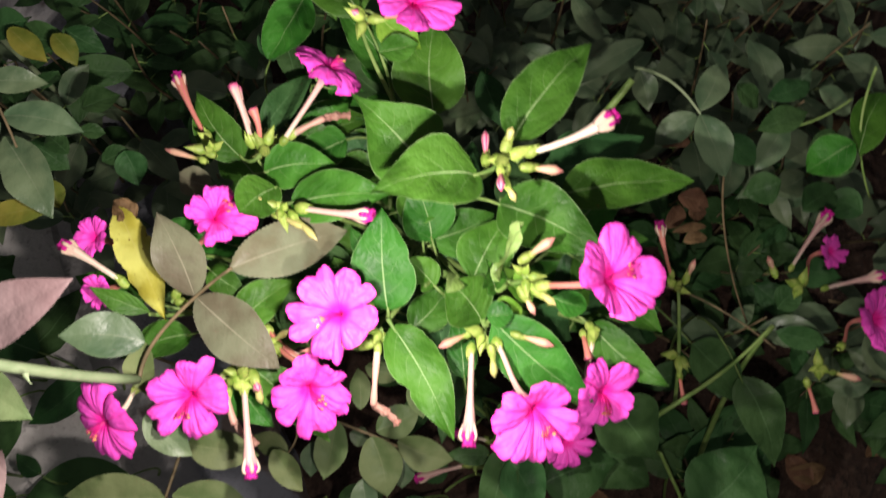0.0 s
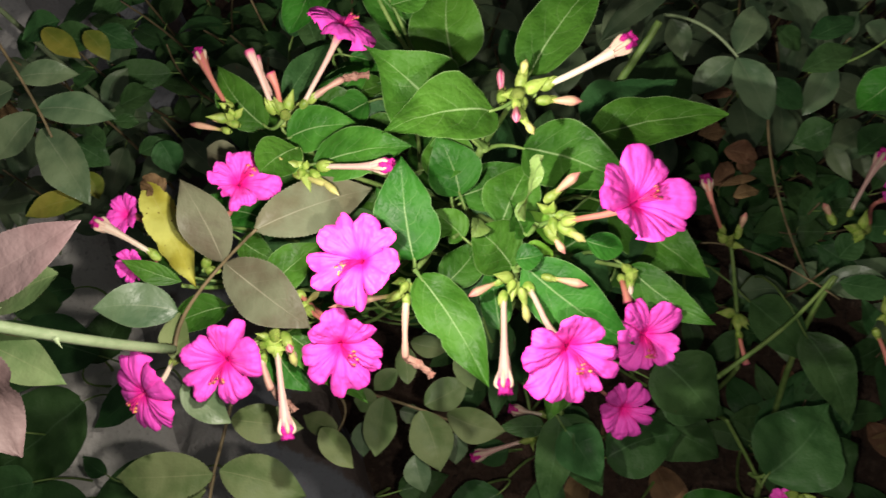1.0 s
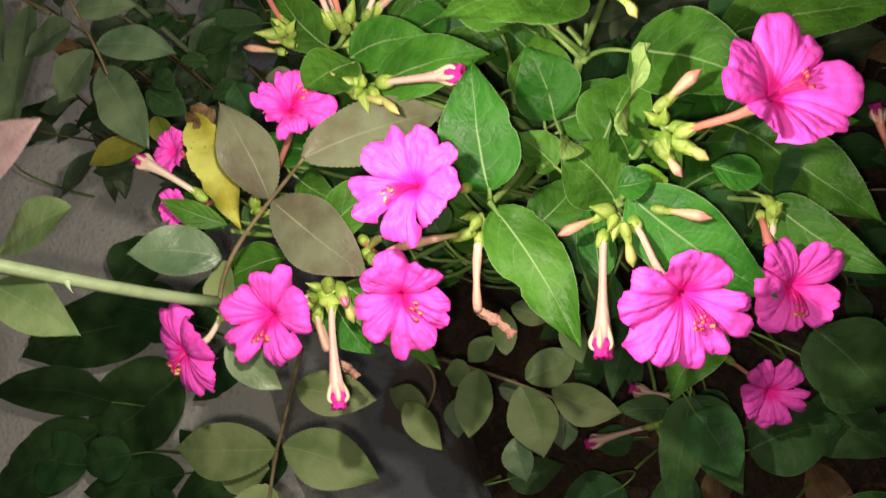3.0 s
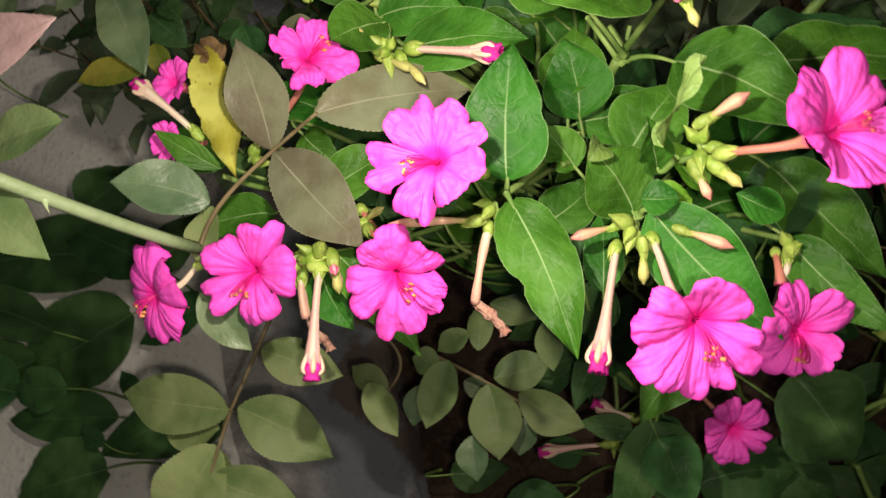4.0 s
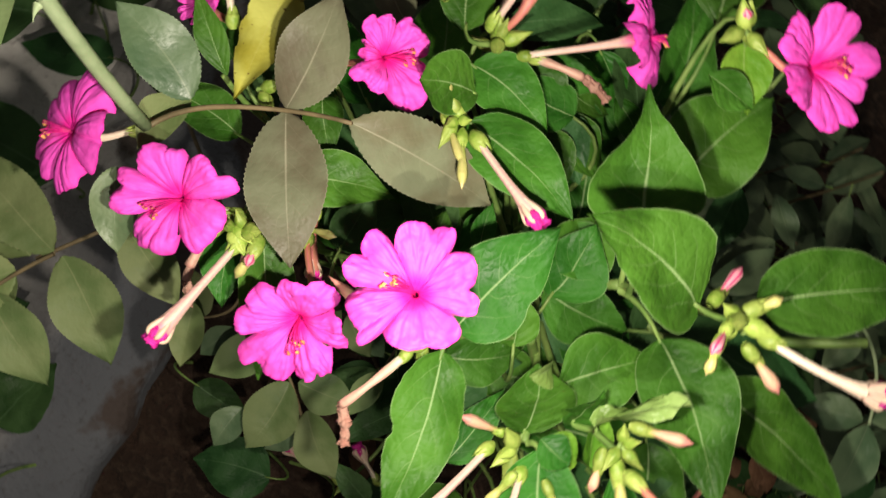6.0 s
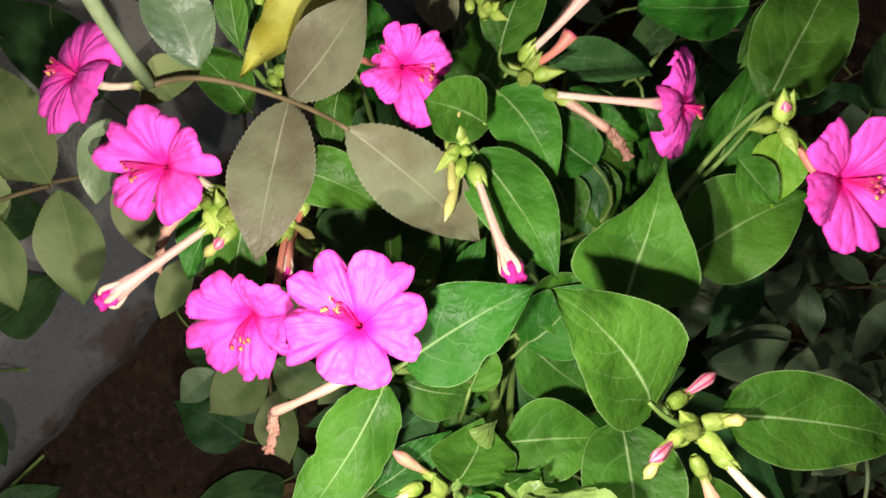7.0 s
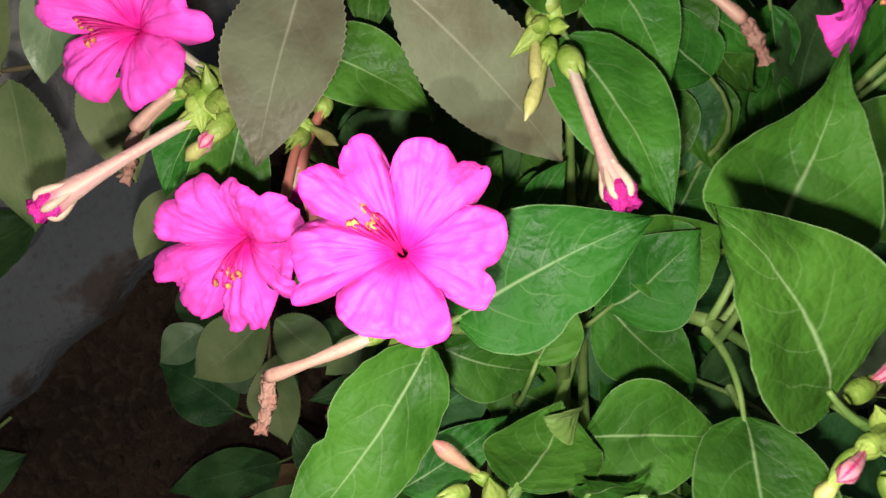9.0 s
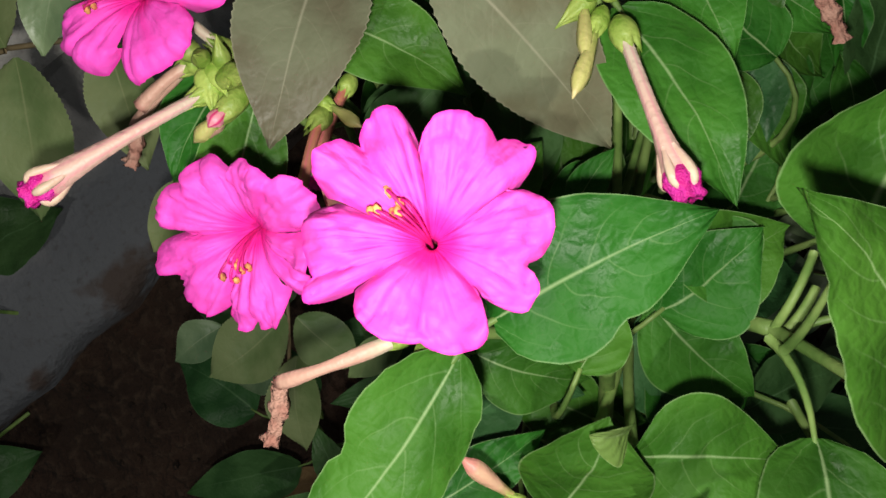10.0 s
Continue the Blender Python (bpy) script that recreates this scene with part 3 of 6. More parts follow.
def withered(plant, foot, middle, knee, tip, label=""):
    """A spent tube that ends in a limp, crumpled brown rag."""
    LEAVES[0] += 1
    ob = part("withered_flower", sweep(bmesh.new(), bezier((foot, middle, knee), 14), lambda t: 0.00125 + 0.0002 * math.sin(9 * t), 9, 0.1), TUBE_WILT, plant, label)
    cup_at(ob, Vector(foot), Vector(middle) - Vector(foot))
    rng = random.Random(LEAVES[0])
    line = bezier((knee, (Vector(knee) + Vector(tip)) / 2 + Vector((0.001, 0.001, 0)), tip), 16)
    bm = sweep(bmesh.new(), line, lambda t: 0.0010 + 0.0009 * (math.sin(3.6 * t + 0.5) ** 2) * (0.3 + t) + 0.0002 * math.sin(19 * t), 14, 0.34)
    for v in bm.verts:
        v.co += Vector((rng.uniform(-1, 1), rng.uniform(-1, 1), rng.uniform(-1, 1))) * 0.00016
    part("rag", bm, WITHERED, ob)
    return ob


def thorn(plant, place, way):
    """A hooked thorn on a cane."""
    p, v = Vector(place), Vector(way)
    return part("thorn", sweep(bmesh.new(), bezier((p, p + v * 0.002, p + v * 0.0042 + Vector((0.001, 0, -0.0006))), 6), lambda t: 0.0011 * (1 - t) ** 1.3 + 0.00005, 7), ROSE_STEM, plant)

# ---- ground ----
def ground_mesh():
    bm = bmesh.new()
    ticks = [-60, -20, -6, -2, -1] + [round(-0.7 + 0.02 * k, 3) for k in range(71)] + [1, 2, 6, 20, 60]
    grid = [[bm.verts.new((x, y, (noise.noise((x * 9, y * 9, 0)) * 0.010 + noise.noise((x * 40, y * 40, 3)) * 0.004) if abs(x) < 0.9 and abs(y) < 0.9 else 0)) for y in ticks] for x in ticks]
    for i in range(len(ticks) - 1):
        for j in range(len(ticks) - 1):
            bm.faces.new((grid[i][j], grid[i + 1][j], grid[i + 1][j + 1], grid[i][j + 1]))
    return bm


tagged(mesh_object("ground", ground_mesh(), SOIL), "bare reddish-brown garden soil", "soil", kind="structure")


def slab_mesh(edge_a, edge_b, depth, top, low):
    """A slab whose front edge runs from edge_a to edge_b, reaching depth to the left of it, with a worn arris."""
    a, b = Vector((*edge_a, 0)), Vector((*edge_b, 0))
    run = (b - a).normalized()
    side = Vector((-run.y, run.x, 0))
    bm = bmesh.new()
    steps, rows = 480, []
    profile = ((0.0, low), (0.001, top - 0.010), (0.005, top - 0.003), (0.012, top), (0.05, top + 0.001), (0.2, top), (depth, top), (depth, low))
    for i in range(steps + 1):
        p = a + (b - a) * i / steps
        chip = 0.006 * noise.noise((i * 0.35, 0, 7))
        rows.append([bm.verts.new(p + side * (d + (chip if d < 0.02 else 0)) + Vector((0, 0, z + 0.002 * noise.noise((i * 0.2, d * 20, 2))))) for d, z in profile])
    for i in range(steps):
        for k in range(len(profile) - 1):
            bm.faces.new((rows[i][k], rows[i + 1][k], rows[i + 1][k + 1], rows[i][k + 1]))
    bmesh.ops.recalc_face_normals(bm, faces=bm.faces)
    return bm


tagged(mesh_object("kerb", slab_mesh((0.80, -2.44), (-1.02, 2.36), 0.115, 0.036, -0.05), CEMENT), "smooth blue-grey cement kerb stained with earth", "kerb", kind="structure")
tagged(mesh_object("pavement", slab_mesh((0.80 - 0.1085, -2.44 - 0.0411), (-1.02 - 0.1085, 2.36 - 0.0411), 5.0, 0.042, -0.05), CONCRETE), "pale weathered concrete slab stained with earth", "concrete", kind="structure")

# ---- plants ----
main = thing("four_oclock_plant", (0.005, 0.07, 0.0), "bushy green four o'clock plant with bright magenta trumpet flowers", "flowering plant")
side_plant = thing("four_oclock_plant", (0.17, 0.06, 0.0), "low four o'clock plant in shade with closed pink flowers", "flowering plant")
rose = thing("rose_bush", (-0.30, 0.02, 0.0), "rose shoot with bronze toothed leaflets on a pale green thorny cane", "rose")
low_rose = thing("rose_bush", (-0.02, 0.01, 0.0), "low rose shoot with small olive leaflets near the ground", "rose")
back_rose = thing("rose_bush", (-0.24, 0.20, 0.0), "dark green rose bush with glossy toothed leaflets", "rose")
weed = thing("weed", (-0.20, -0.05, 0.0), "low dark green weed with broad leaves beside the concrete", "weed")
side_shrub = thing("shrub", (0.20, 0.18, 0.0), "dim shrub with grey-green leaves and dead leaves caught in it", "shrub", "undergrowth")
# main plant: stems
rod("stem", ((-0.0425, 0.1619, 0.0000), (-0.0247, 0.1253, 0.1500), (-0.0122, 0.0958, 0.2600), (-0.0072, 0.0869, 0.3000)), 0.0024, 0.0022, STEM, main)
rod("stem", ((-0.0072, 0.0869, 0.3000), (-0.0040, 0.0902, 0.3110), (0.0002, 0.0943, 0.3250), (0.0056, 0.0980, 0.3460)), 0.0021, 0.0017, STEM, main)
rod("stem", ((0.0056, 0.0980, 0.3460), (0.0117, 0.0984, 0.3660), (0.0186, 0.0955, 0.3960)), 0.0013, 0.001, STEM, main)
rod("stem", ((-0.0072, 0.0869, 0.3000), (-0.0095, 0.0807, 0.3350), (-0.0136, 0.0506, 0.3600), (-0.0221, 0.0418, 0.3720)), 0.0014, 0.0011, STEM, main)
rod("stem", ((-0.0072, 0.0869, 0.3000), (0.0030, 0.0718, 0.3300), (0.0143, 0.0495, 0.3530), (0.0168, 0.0407, 0.3600)), 0.0013, 0.001, STEM, main)
rod("stem", ((-0.0060, 0.0867, 0.3000), (0.0134, 0.0612, 0.3400), (0.0202, 0.0551, 0.3660), (0.0330, 0.0561, 0.3770)), 0.0013, 0.001, STEM, main)
rod("stem", ((-0.0097, 0.0847, 0.3000), (-0.0444, 0.0923, 0.3200), (-0.0530, 0.0960, 0.3400), (-0.0670, 0.0862, 0.3660)), 0.0013, 0.0009, STEM, main)
rod("stem", ((-0.0120, 0.0880, 0.2900), (-0.0390, 0.1050, 0.3100), (-0.0625, 0.1106, 0.3300), (-0.0761, 0.1168, 0.3520)), 0.0013, 0.0009, STEM, main)
rod("stem", ((-0.0157, 0.0950, 0.2500), (-0.0435, 0.0512, 0.2900), (-0.0700, 0.0340, 0.3200), (-0.0828, 0.0217, 0.3520)), 0.0013, 0.0009, STEM, main)
rod("stem", ((-0.0095, 0.0912, 0.2700), (0.0260, 0.0615, 0.3000), (0.0467, 0.0546, 0.3100), (0.0613, 0.0439, 0.3400)), 0.0013, 0.0009, STEM, main)
rod("stem", ((-0.0192, 0.1126, 0.1800), (0.0025, 0.0533, 0.1600), (0.0256, 0.0092, 0.1500), (0.0183, -0.0208, 0.1520)), 0.0014, 0.0009, STEM, main)
rod("stem", ((-0.0155, 0.0979, 0.2400), (-0.0870, 0.0649, 0.2800), (-0.1128, 0.0486, 0.3100), (-0.1238, 0.0476, 0.3450)), 0.0014, 0.0009, STEM, main)
rod("stem", ((-0.0054, 0.1103, 0.3500), (-0.0012, 0.1034, 0.3540), (0.0023, 0.0994, 0.3520), (0.0056, 0.0980, 0.3460)), 0.0009, 0.001, STEM, main)
# main plant: leaves
leaf(main, (-0.0673, 0.2091, 0.3180), (-0.0855, 0.1767, 0.3120), 0.0256, GREEN, "oval", roll=6)
leaf(main, (-0.0834, 0.1371, 0.3200), (-0.0636, 0.1686, 0.3140), 0.0106, GREEN, "lance", wave=0.14)
leaf(main, (-0.0195, 0.1605, 0.3260), (-0.0507, 0.1943, 0.3360), 0.0222, GREEN, "heart", roll=5)
leaf(main, (-0.0653, 0.1337, 0.3220), (-0.0357, 0.1474, 0.3150), 0.0210, GREEN, "heart", roll=-5)
leaf(main, (-0.0552, 0.1603, 0.3160), (-0.0329, 0.1516, 0.3120), 0.0121, GREEN, "heart")
leaf(main, (-0.0258, 0.1545, 0.3120), (-0.0587, 0.1861, 0.3120), 0.0217, DEEP, "heart", roll=5)
leaf(main, (-0.0266, 0.1676, 0.3740), (-0.0090, 0.1562, 0.3680), 0.0165, YOUNG, "heart", roll=4)
leaf(main, (-0.0480, 0.1155, 0.3300), (-0.0270, 0.1135, 0.3220), 0.0174, GREEN, "heart", roll=4)
leaf(main, (-0.0481, 0.1353, 0.3180), (-0.0289, 0.1424, 0.3120), 0.0135, GREEN, "heart", roll=-4)
leaf(main, (0.0187, 0.1756, 0.3000), (0.0306, 0.1463, 0.2960), 0.0154, DEEP, "lance", roll=8)
leaf(main, (0.0542, 0.1904, 0.2620), (0.0483, 0.1553, 0.2560), 0.0174, ROSE_GREEN, "rose", roll=4)
leaf(main, (0.0918, 0.2076, 0.2700), (0.0703, 0.1824, 0.2620), 0.0171, ROSE_GREEN, "rose", roll=-4)
leaf(main, (-0.0219, 0.0456, 0.3720), (-0.0239, 0.0836, 0.3840), 0.0256, GREEN, "heart", stalk=(-0.0216, 0.0415, 0.3730), roll=-2, arch=0.03, fold=0.14, wave=0.07, bite=0.12, ragged=0.06)
leaf(main, (-0.0198, 0.0386, 0.3740), (0.0036, -0.0043, 0.3730), 0.0210, GREEN, "heart", stalk=(-0.0216, 0.0413, 0.3730), roll=-4, arch=0.05, fold=0.1, wave=0.13, bite=0.22, ragged=0.14)
leaf(main, (0.0128, 0.0910, 0.4030), (-0.0259, 0.0787, 0.4190), 0.0275, GREEN, "delta", stalk=(0.0225, 0.0976, 0.4000), roll=8, arch=0.04, fold=0.1)
leaf(main, (-0.0075, 0.1029, 0.3760), (-0.0366, 0.1298, 0.3860), 0.0362, GREEN, "cusp", stalk=(0.0076, 0.0944, 0.3560), roll=0, arch=0.05)
leaf(main, (-0.0044, 0.1378, 0.3400), (-0.0041, 0.1817, 0.3450), 0.0329, GREEN, "heart", roll=-8)
leaf(main, (0.0255, 0.1078, 0.3920), (0.0590, 0.1509, 0.3840), 0.0247, GREEN, "heart", stalk=(0.0272, 0.0982, 0.3960), roll=-10, arch=0.06)
leaf(main, (0.0226, 0.0905, 0.3620), (0.0626, 0.0656, 0.3780), 0.0279, GREEN, "heart", stalk=(0.0068, 0.0965, 0.3460), roll=6)
leaf(main, (0.0510, 0.0993, 0.3430), (0.1107, 0.1071, 0.3370), 0.0259, GREEN, "heart", stalk=(0.0255, 0.1011, 0.3300), roll=-12)
leaf(main, (-0.0632, 0.0923, 0.3580), (-0.0211, 0.0933, 0.3670), 0.0228, GREEN, "heart", stalk=(-0.0667, 0.0896, 0.3620), roll=0, fold=0.05)
leaf(main, (-0.0679, 0.0961, 0.3680), (-0.0787, 0.0810, 0.3840), 0.0183, GREEN, "oval", stalk=(-0.0670, 0.0884, 0.3660), roll=-15, arch=0.02, fold=0.06)
leaf(main, (-0.0774, 0.1089, 0.3470), (-0.0448, 0.1099, 0.3520), 0.0204, GREEN, "heart", roll=10)
leaf(main, (-0.0815, 0.1315, 0.3350), (-0.0612, 0.1656, 0.3200), 0.0141, DEEP, "heart", roll=20)
leaf(main, (-0.0878, 0.1155, 0.3450), (-0.1100, 0.1470, 0.3450), 0.0195, GREEN, "heart", stalk=(-0.0773, 0.1170, 0.3520), roll=-10)
leaf(main, (-0.0052, 0.0812, 0.3350), (-0.0132, 0.1069, 0.3420), 0.0238, GREEN, "heart", roll=4)
leaf(main, (0.0116, 0.0592, 0.3620), (0.0264, 0.0865, 0.3580), 0.0231, GREEN, "heart", stalk=(0.0170, 0.0556, 0.3450), roll=0, arch=0.05, fold=0.08)
leaf(main, (0.0150, 0.0429, 0.3580), (0.0014, 0.0565, 0.3720), 0.0246, GREEN, "oval", stalk=(0.0165, 0.0385, 0.3570), roll=2, fold=0.08, wave=0.05)
leaf(main, (0.0037, 0.0588, 0.3730), (0.0007, 0.0516, 0.3770), 0.0084, PALE, "oval", roll=-30, arch=0.16, fold=0.5, label='pale curled tip of a leaf')
leaf(main, (0.0195, 0.0413, 0.3685), (0.0599, 0.0099, 0.3560), 0.0250, GREEN, "heart", stalk=(0.0170, 0.0409, 0.3630), roll=12, arch=0.05, fold=0.14)
leaf(main, (0.0618, 0.0431, 0.3430), (0.0932, 0.0174, 0.3440), 0.0163, GREEN, "heart", roll=14, fold=0.2)
leaf(main, (0.0444, 0.0534, 0.3520), (0.0598, 0.0503, 0.3450), 0.0114, GREEN, "oval", roll=10, arch=0.12)
leaf(main, (-0.0788, 0.0244, 0.3450), (-0.0473, -0.0051, 0.3380), 0.0175, GREEN, "heart", stalk=(-0.0817, 0.0237, 0.3520), roll=-18)
leaf(main, (-0.1199, 0.0470, 0.3550), (-0.1422, 0.0559, 0.3640), 0.0089, GREEN, "lance", roll=-12)
leaf(main, (-0.1291, 0.0547, 0.3350), (-0.1632, 0.0667, 0.3300), 0.0163, GREEN, "heart", roll=12)
leaf(main, (-0.0872, 0.0408, 0.3450), (-0.0613, 0.0623, 0.3450), 0.0185, GREEN, "heart", roll=-6)
leaf(main, (-0.0139, 0.0424, 0.3340), (0.0027, 0.0635, 0.3280), 0.0175, GREEN, "heart", roll=6)
leaf(main, (-0.0096, 0.0871, 0.3340), (-0.0100, 0.1156, 0.3340), 0.0233, GREEN, "heart", roll=4)
leaf(main, (0.0084, 0.0208, 0.3450), (0.0051, 0.0486, 0.3420), 0.0129, GREEN, "heart", roll=-6)
leaf(main, (-0.0308, 0.0717, 0.3380), (-0.0405, 0.0855, 0.3420), 0.0081, GREEN, "lance")
leaf(main, (-0.0038, 0.0583, 0.3500), (-0.0164, 0.0697, 0.3550), 0.0143, GREEN, "heart", bite=0.4, roll=5)
leaf(main, (0.0490, 0.0157, 0.2500), (0.0271, -0.0134, 0.2500), 0.0225, GREEN, "heart", roll=10)
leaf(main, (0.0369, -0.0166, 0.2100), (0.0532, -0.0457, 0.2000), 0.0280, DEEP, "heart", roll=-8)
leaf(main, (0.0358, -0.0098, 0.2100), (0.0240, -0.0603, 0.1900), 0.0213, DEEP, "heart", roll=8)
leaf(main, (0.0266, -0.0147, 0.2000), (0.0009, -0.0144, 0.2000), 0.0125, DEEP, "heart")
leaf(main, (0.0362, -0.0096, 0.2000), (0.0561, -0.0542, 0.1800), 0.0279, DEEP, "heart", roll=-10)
leaf(main, (-0.0622, 0.0410, 0.3250), (-0.0692, 0.0617, 0.3350), 0.0145, DEEP, "heart", roll=4)
leaf(main, (-0.0872, 0.0208, 0.3350), (-0.0714, 0.0010, 0.3350), 0.0164, GREEN, "heart", roll=8)
leaf(main, (-0.0704, 0.0413, 0.3180), (-0.0572, 0.0695, 0.3100), 0.0207, DEEP, "heart")
leaf(main, (-0.1022, 0.0684, 0.3350), (-0.0855, 0.0574, 0.3350), 0.0134, GREEN, "heart", roll=8)
leaf(main, (-0.1317, 0.0654, 0.3200), (-0.1086, 0.0511, 0.3200), 0.0165, DEEP, "heart", roll=-4)
leaf(main, (-0.1113, 0.0411, 0.3250), (-0.1440, 0.0303, 0.3200), 0.0162, GREEN, "heart", roll=4)
leaf(main, (-0.0191, 0.0945, 0.3350), (0.0047, 0.0985, 0.3350), 0.0209, GREEN, "heart", roll=-6)
leaf(main, (-0.0067, 0.0832, 0.3250), (0.0231, 0.0964, 0.3220), 0.0235, GREEN, "heart", roll=4)
leaf(main, (0.0351, 0.0496, 0.3620), (0.0214, 0.0638, 0.3660), 0.0126, YOUNG, "lance", roll=30, fold=0.5)
leaf(main, (0.0209, 0.0544, 0.3840), (0.0286, 0.0731, 0.4020), 0.0100, PALE, "lance", roll=-66, arch=0.05, fold=0.3, wave=0.3, bite=0.6, ragged=0.9, label='pale ragged leaf, curled over and torn')
leaf(main, (0.0205, 0.0541, 0.3660), (0.0154, 0.0634, 0.3840), 0.0111, GREEN, "heart", stalk=(0.0251, 0.0563, 0.3720), roll=14, fold=0.2, wave=0.1, bite=0.4)
leaf(main, (0.0163, 0.0432, 0.3720), (0.0266, 0.0440, 0.3740), 0.0108, GREEN, "oval", roll=-6)
rod("stem", ((0.0336, 0.0653, 0.2800), (0.0149, 0.0649, 0.3150), (0.0045, 0.0649, 0.3340), (-0.0013, 0.0653, 0.3430)), 0.0019, 0.0017, STEM, main)
rod("stem", ((-0.0013, 0.0653, 0.3430), (-0.0033, 0.0664, 0.3460), (-0.0057, 0.0679, 0.3500), (-0.0088, 0.0693, 0.3530)), 0.0012, 0.001, STEM, main)
rod("stem", ((-0.0013, 0.0653, 0.3430), (-0.0038, 0.0626, 0.3470), (-0.0061, 0.0600, 0.3500), (-0.0080, 0.0580, 0.3530)), 0.0011, 0.0009, STEM, main)
rod("stem", ((0.0084, 0.0981, 0.3433), (0.0078, 0.1021, 0.3440), (0.0052, 0.1061, 0.3450), (0.0019, 0.1102, 0.3450)), 0.0012, 0.001, STEM, main)
rod("stem", ((0.0084, 0.0981, 0.3433), (0.0078, 0.1037, 0.3440), (0.0080, 0.1073, 0.3460), (0.0085, 0.1097, 0.3470)), 0.0009, 0.0008, STEM, main)
leaf(main, (0.0196, 0.0428, 0.3650), (0.0310, 0.0478, 0.3620), 0.0118, YOUNG, "oval", roll=-8)
leaf(main, (-0.0572, 0.1430, 0.3200), (-0.0406, 0.1297, 0.3100), 0.0158, DEEP, "heart")
leaf(main, (-0.0677, 0.1278, 0.3350), (-0.0454, 0.1271, 0.3300), 0.0164, GREEN, "heart", roll=8)
leaf(main, (-0.0875, 0.1816, 0.3000), (-0.0732, 0.2211, 0.2900), 0.0234, DEEP, "heart", roll=-8)
leaf(main, (-0.0510, 0.1893, 0.3300), (-0.0663, 0.2206, 0.3300), 0.0143, GREEN, "lance", roll=6)
leaf(main, (-0.0366, 0.1790, 0.3550), (-0.0635, 0.2253, 0.3500), 0.0298, GREEN, "heart", roll=-6)
leaf(main, (-0.0165, 0.2231, 0.3300), (-0.0373, 0.2494, 0.3200), 0.0176, DEEP, "heart")
leaf(main, (-0.0271, 0.1513, 0.3750), (-0.0104, 0.1563, 0.3720), 0.0126, GREEN, "lance", roll=10)
leaf(main, (-0.0291, 0.1559, 0.3300), (-0.0351, 0.1764, 0.3300), 0.0112, GREEN, "lance")
leaf(main, (-0.0499, 0.1234, 0.3250), (-0.0248, 0.1192, 0.3200), 0.0207, DEEP, "heart", roll=4)
leaf(main, (-0.0040, 0.0832, 0.3180), (0.0284, 0.0930, 0.3120), 0.0285, DEEP, "heart", roll=8)
leaf(main, (-0.0131, 0.0426, 0.3250), (0.0067, 0.0615, 0.3200), 0.0164, DEEP, "heart", roll=-4)
leaf(main, (-0.0411, 0.0610, 0.3300), (-0.0483, 0.0740, 0.3350), 0.0131, GREEN, "heart")
leaf(main, (-0.0485, 0.0438, 0.3300), (-0.0556, 0.0590, 0.3350), 0.0151, DEEP, "heart")
leaf(main, (0.0012, 0.0276, 0.3250), (-0.0047, 0.0528, 0.3300), 0.0188, DEEP, "heart", roll=8)
leaf(main, (0.0112, 0.0276, 0.3200), (0.0021, 0.0135, 0.3000), 0.0173, DEEP, "heart", roll=8)
leaf(main, (0.0398, 0.0505, 0.3300), (0.0593, 0.0403, 0.3100), 0.0145, DEEP, "heart", roll=-8)
leaf(main, (-0.0439, 0.1278, 0.3350), (-0.0679, 0.1192, 0.3350), 0.0204, GREEN, "heart", roll=6)
leaf(main, (-0.0700, 0.0803, 0.3450), (-0.0474, 0.0866, 0.3450), 0.0129, GREEN, "heart")
leaf(main, (0.0251, 0.0787, 0.3120), (-0.0010, 0.0935, 0.3180), 0.0235, GREEN, "heart", roll=6, wave=0.12)
leaf(main, (0.0176, 0.0645, 0.3050), (-0.0002, 0.0475, 0.3000), 0.0200, GREEN, "heart", roll=-5, wave=0.1)
leaf(main, (-0.0688, 0.1316, 0.3250), (-0.0433, 0.1516, 0.3210), 0.0171, GREEN, "heart", roll=8, wave=0.1)
leaf(main, (-0.0496, 0.1250, 0.3220), (-0.0182, 0.1285, 0.3180), 0.0200, GREEN, "heart", roll=-6, wave=0.1)
leaf(main, (-0.0403, 0.1534, 0.3150), (-0.0158, 0.1504, 0.3110), 0.0112, GREEN, "lance", roll=5, wave=0.1)
leaf(main, (-0.0597, 0.2116, 0.3450), (-0.0490, 0.1825, 0.3410), 0.0104, GREEN, "lance", roll=6, wave=0.1)
leaf(main, (-0.0789, 0.1878, 0.3100), (-0.0728, 0.1623, 0.3060), 0.0133, DEEP, "heart", roll=-4, wave=0.1)
leaf(main, (-0.0396, 0.0868, 0.3180), (-0.0301, 0.0692, 0.3140), 0.0111, GREEN, "heart", roll=5, wave=0.1)
leaf(side_shrub, (0.0445, 0.1489, 0.2750), (0.0543, 0.1843, 0.2710), 0.0166, ROSE_GREEN, "rose", roll=6, wave=0.1)
leaf(side_shrub, (0.1089, 0.2059, 0.2700), (0.0686, 0.1802, 0.2660), 0.0134, ROSE_GREEN, "rose", roll=-8, wave=0.1)
leaf(side_shrub, (0.0451, 0.2179, 0.2400), (0.0710, 0.2084, 0.2360), 0.0118, ROSE_GREEN, "oval", roll=5, wave=0.1)
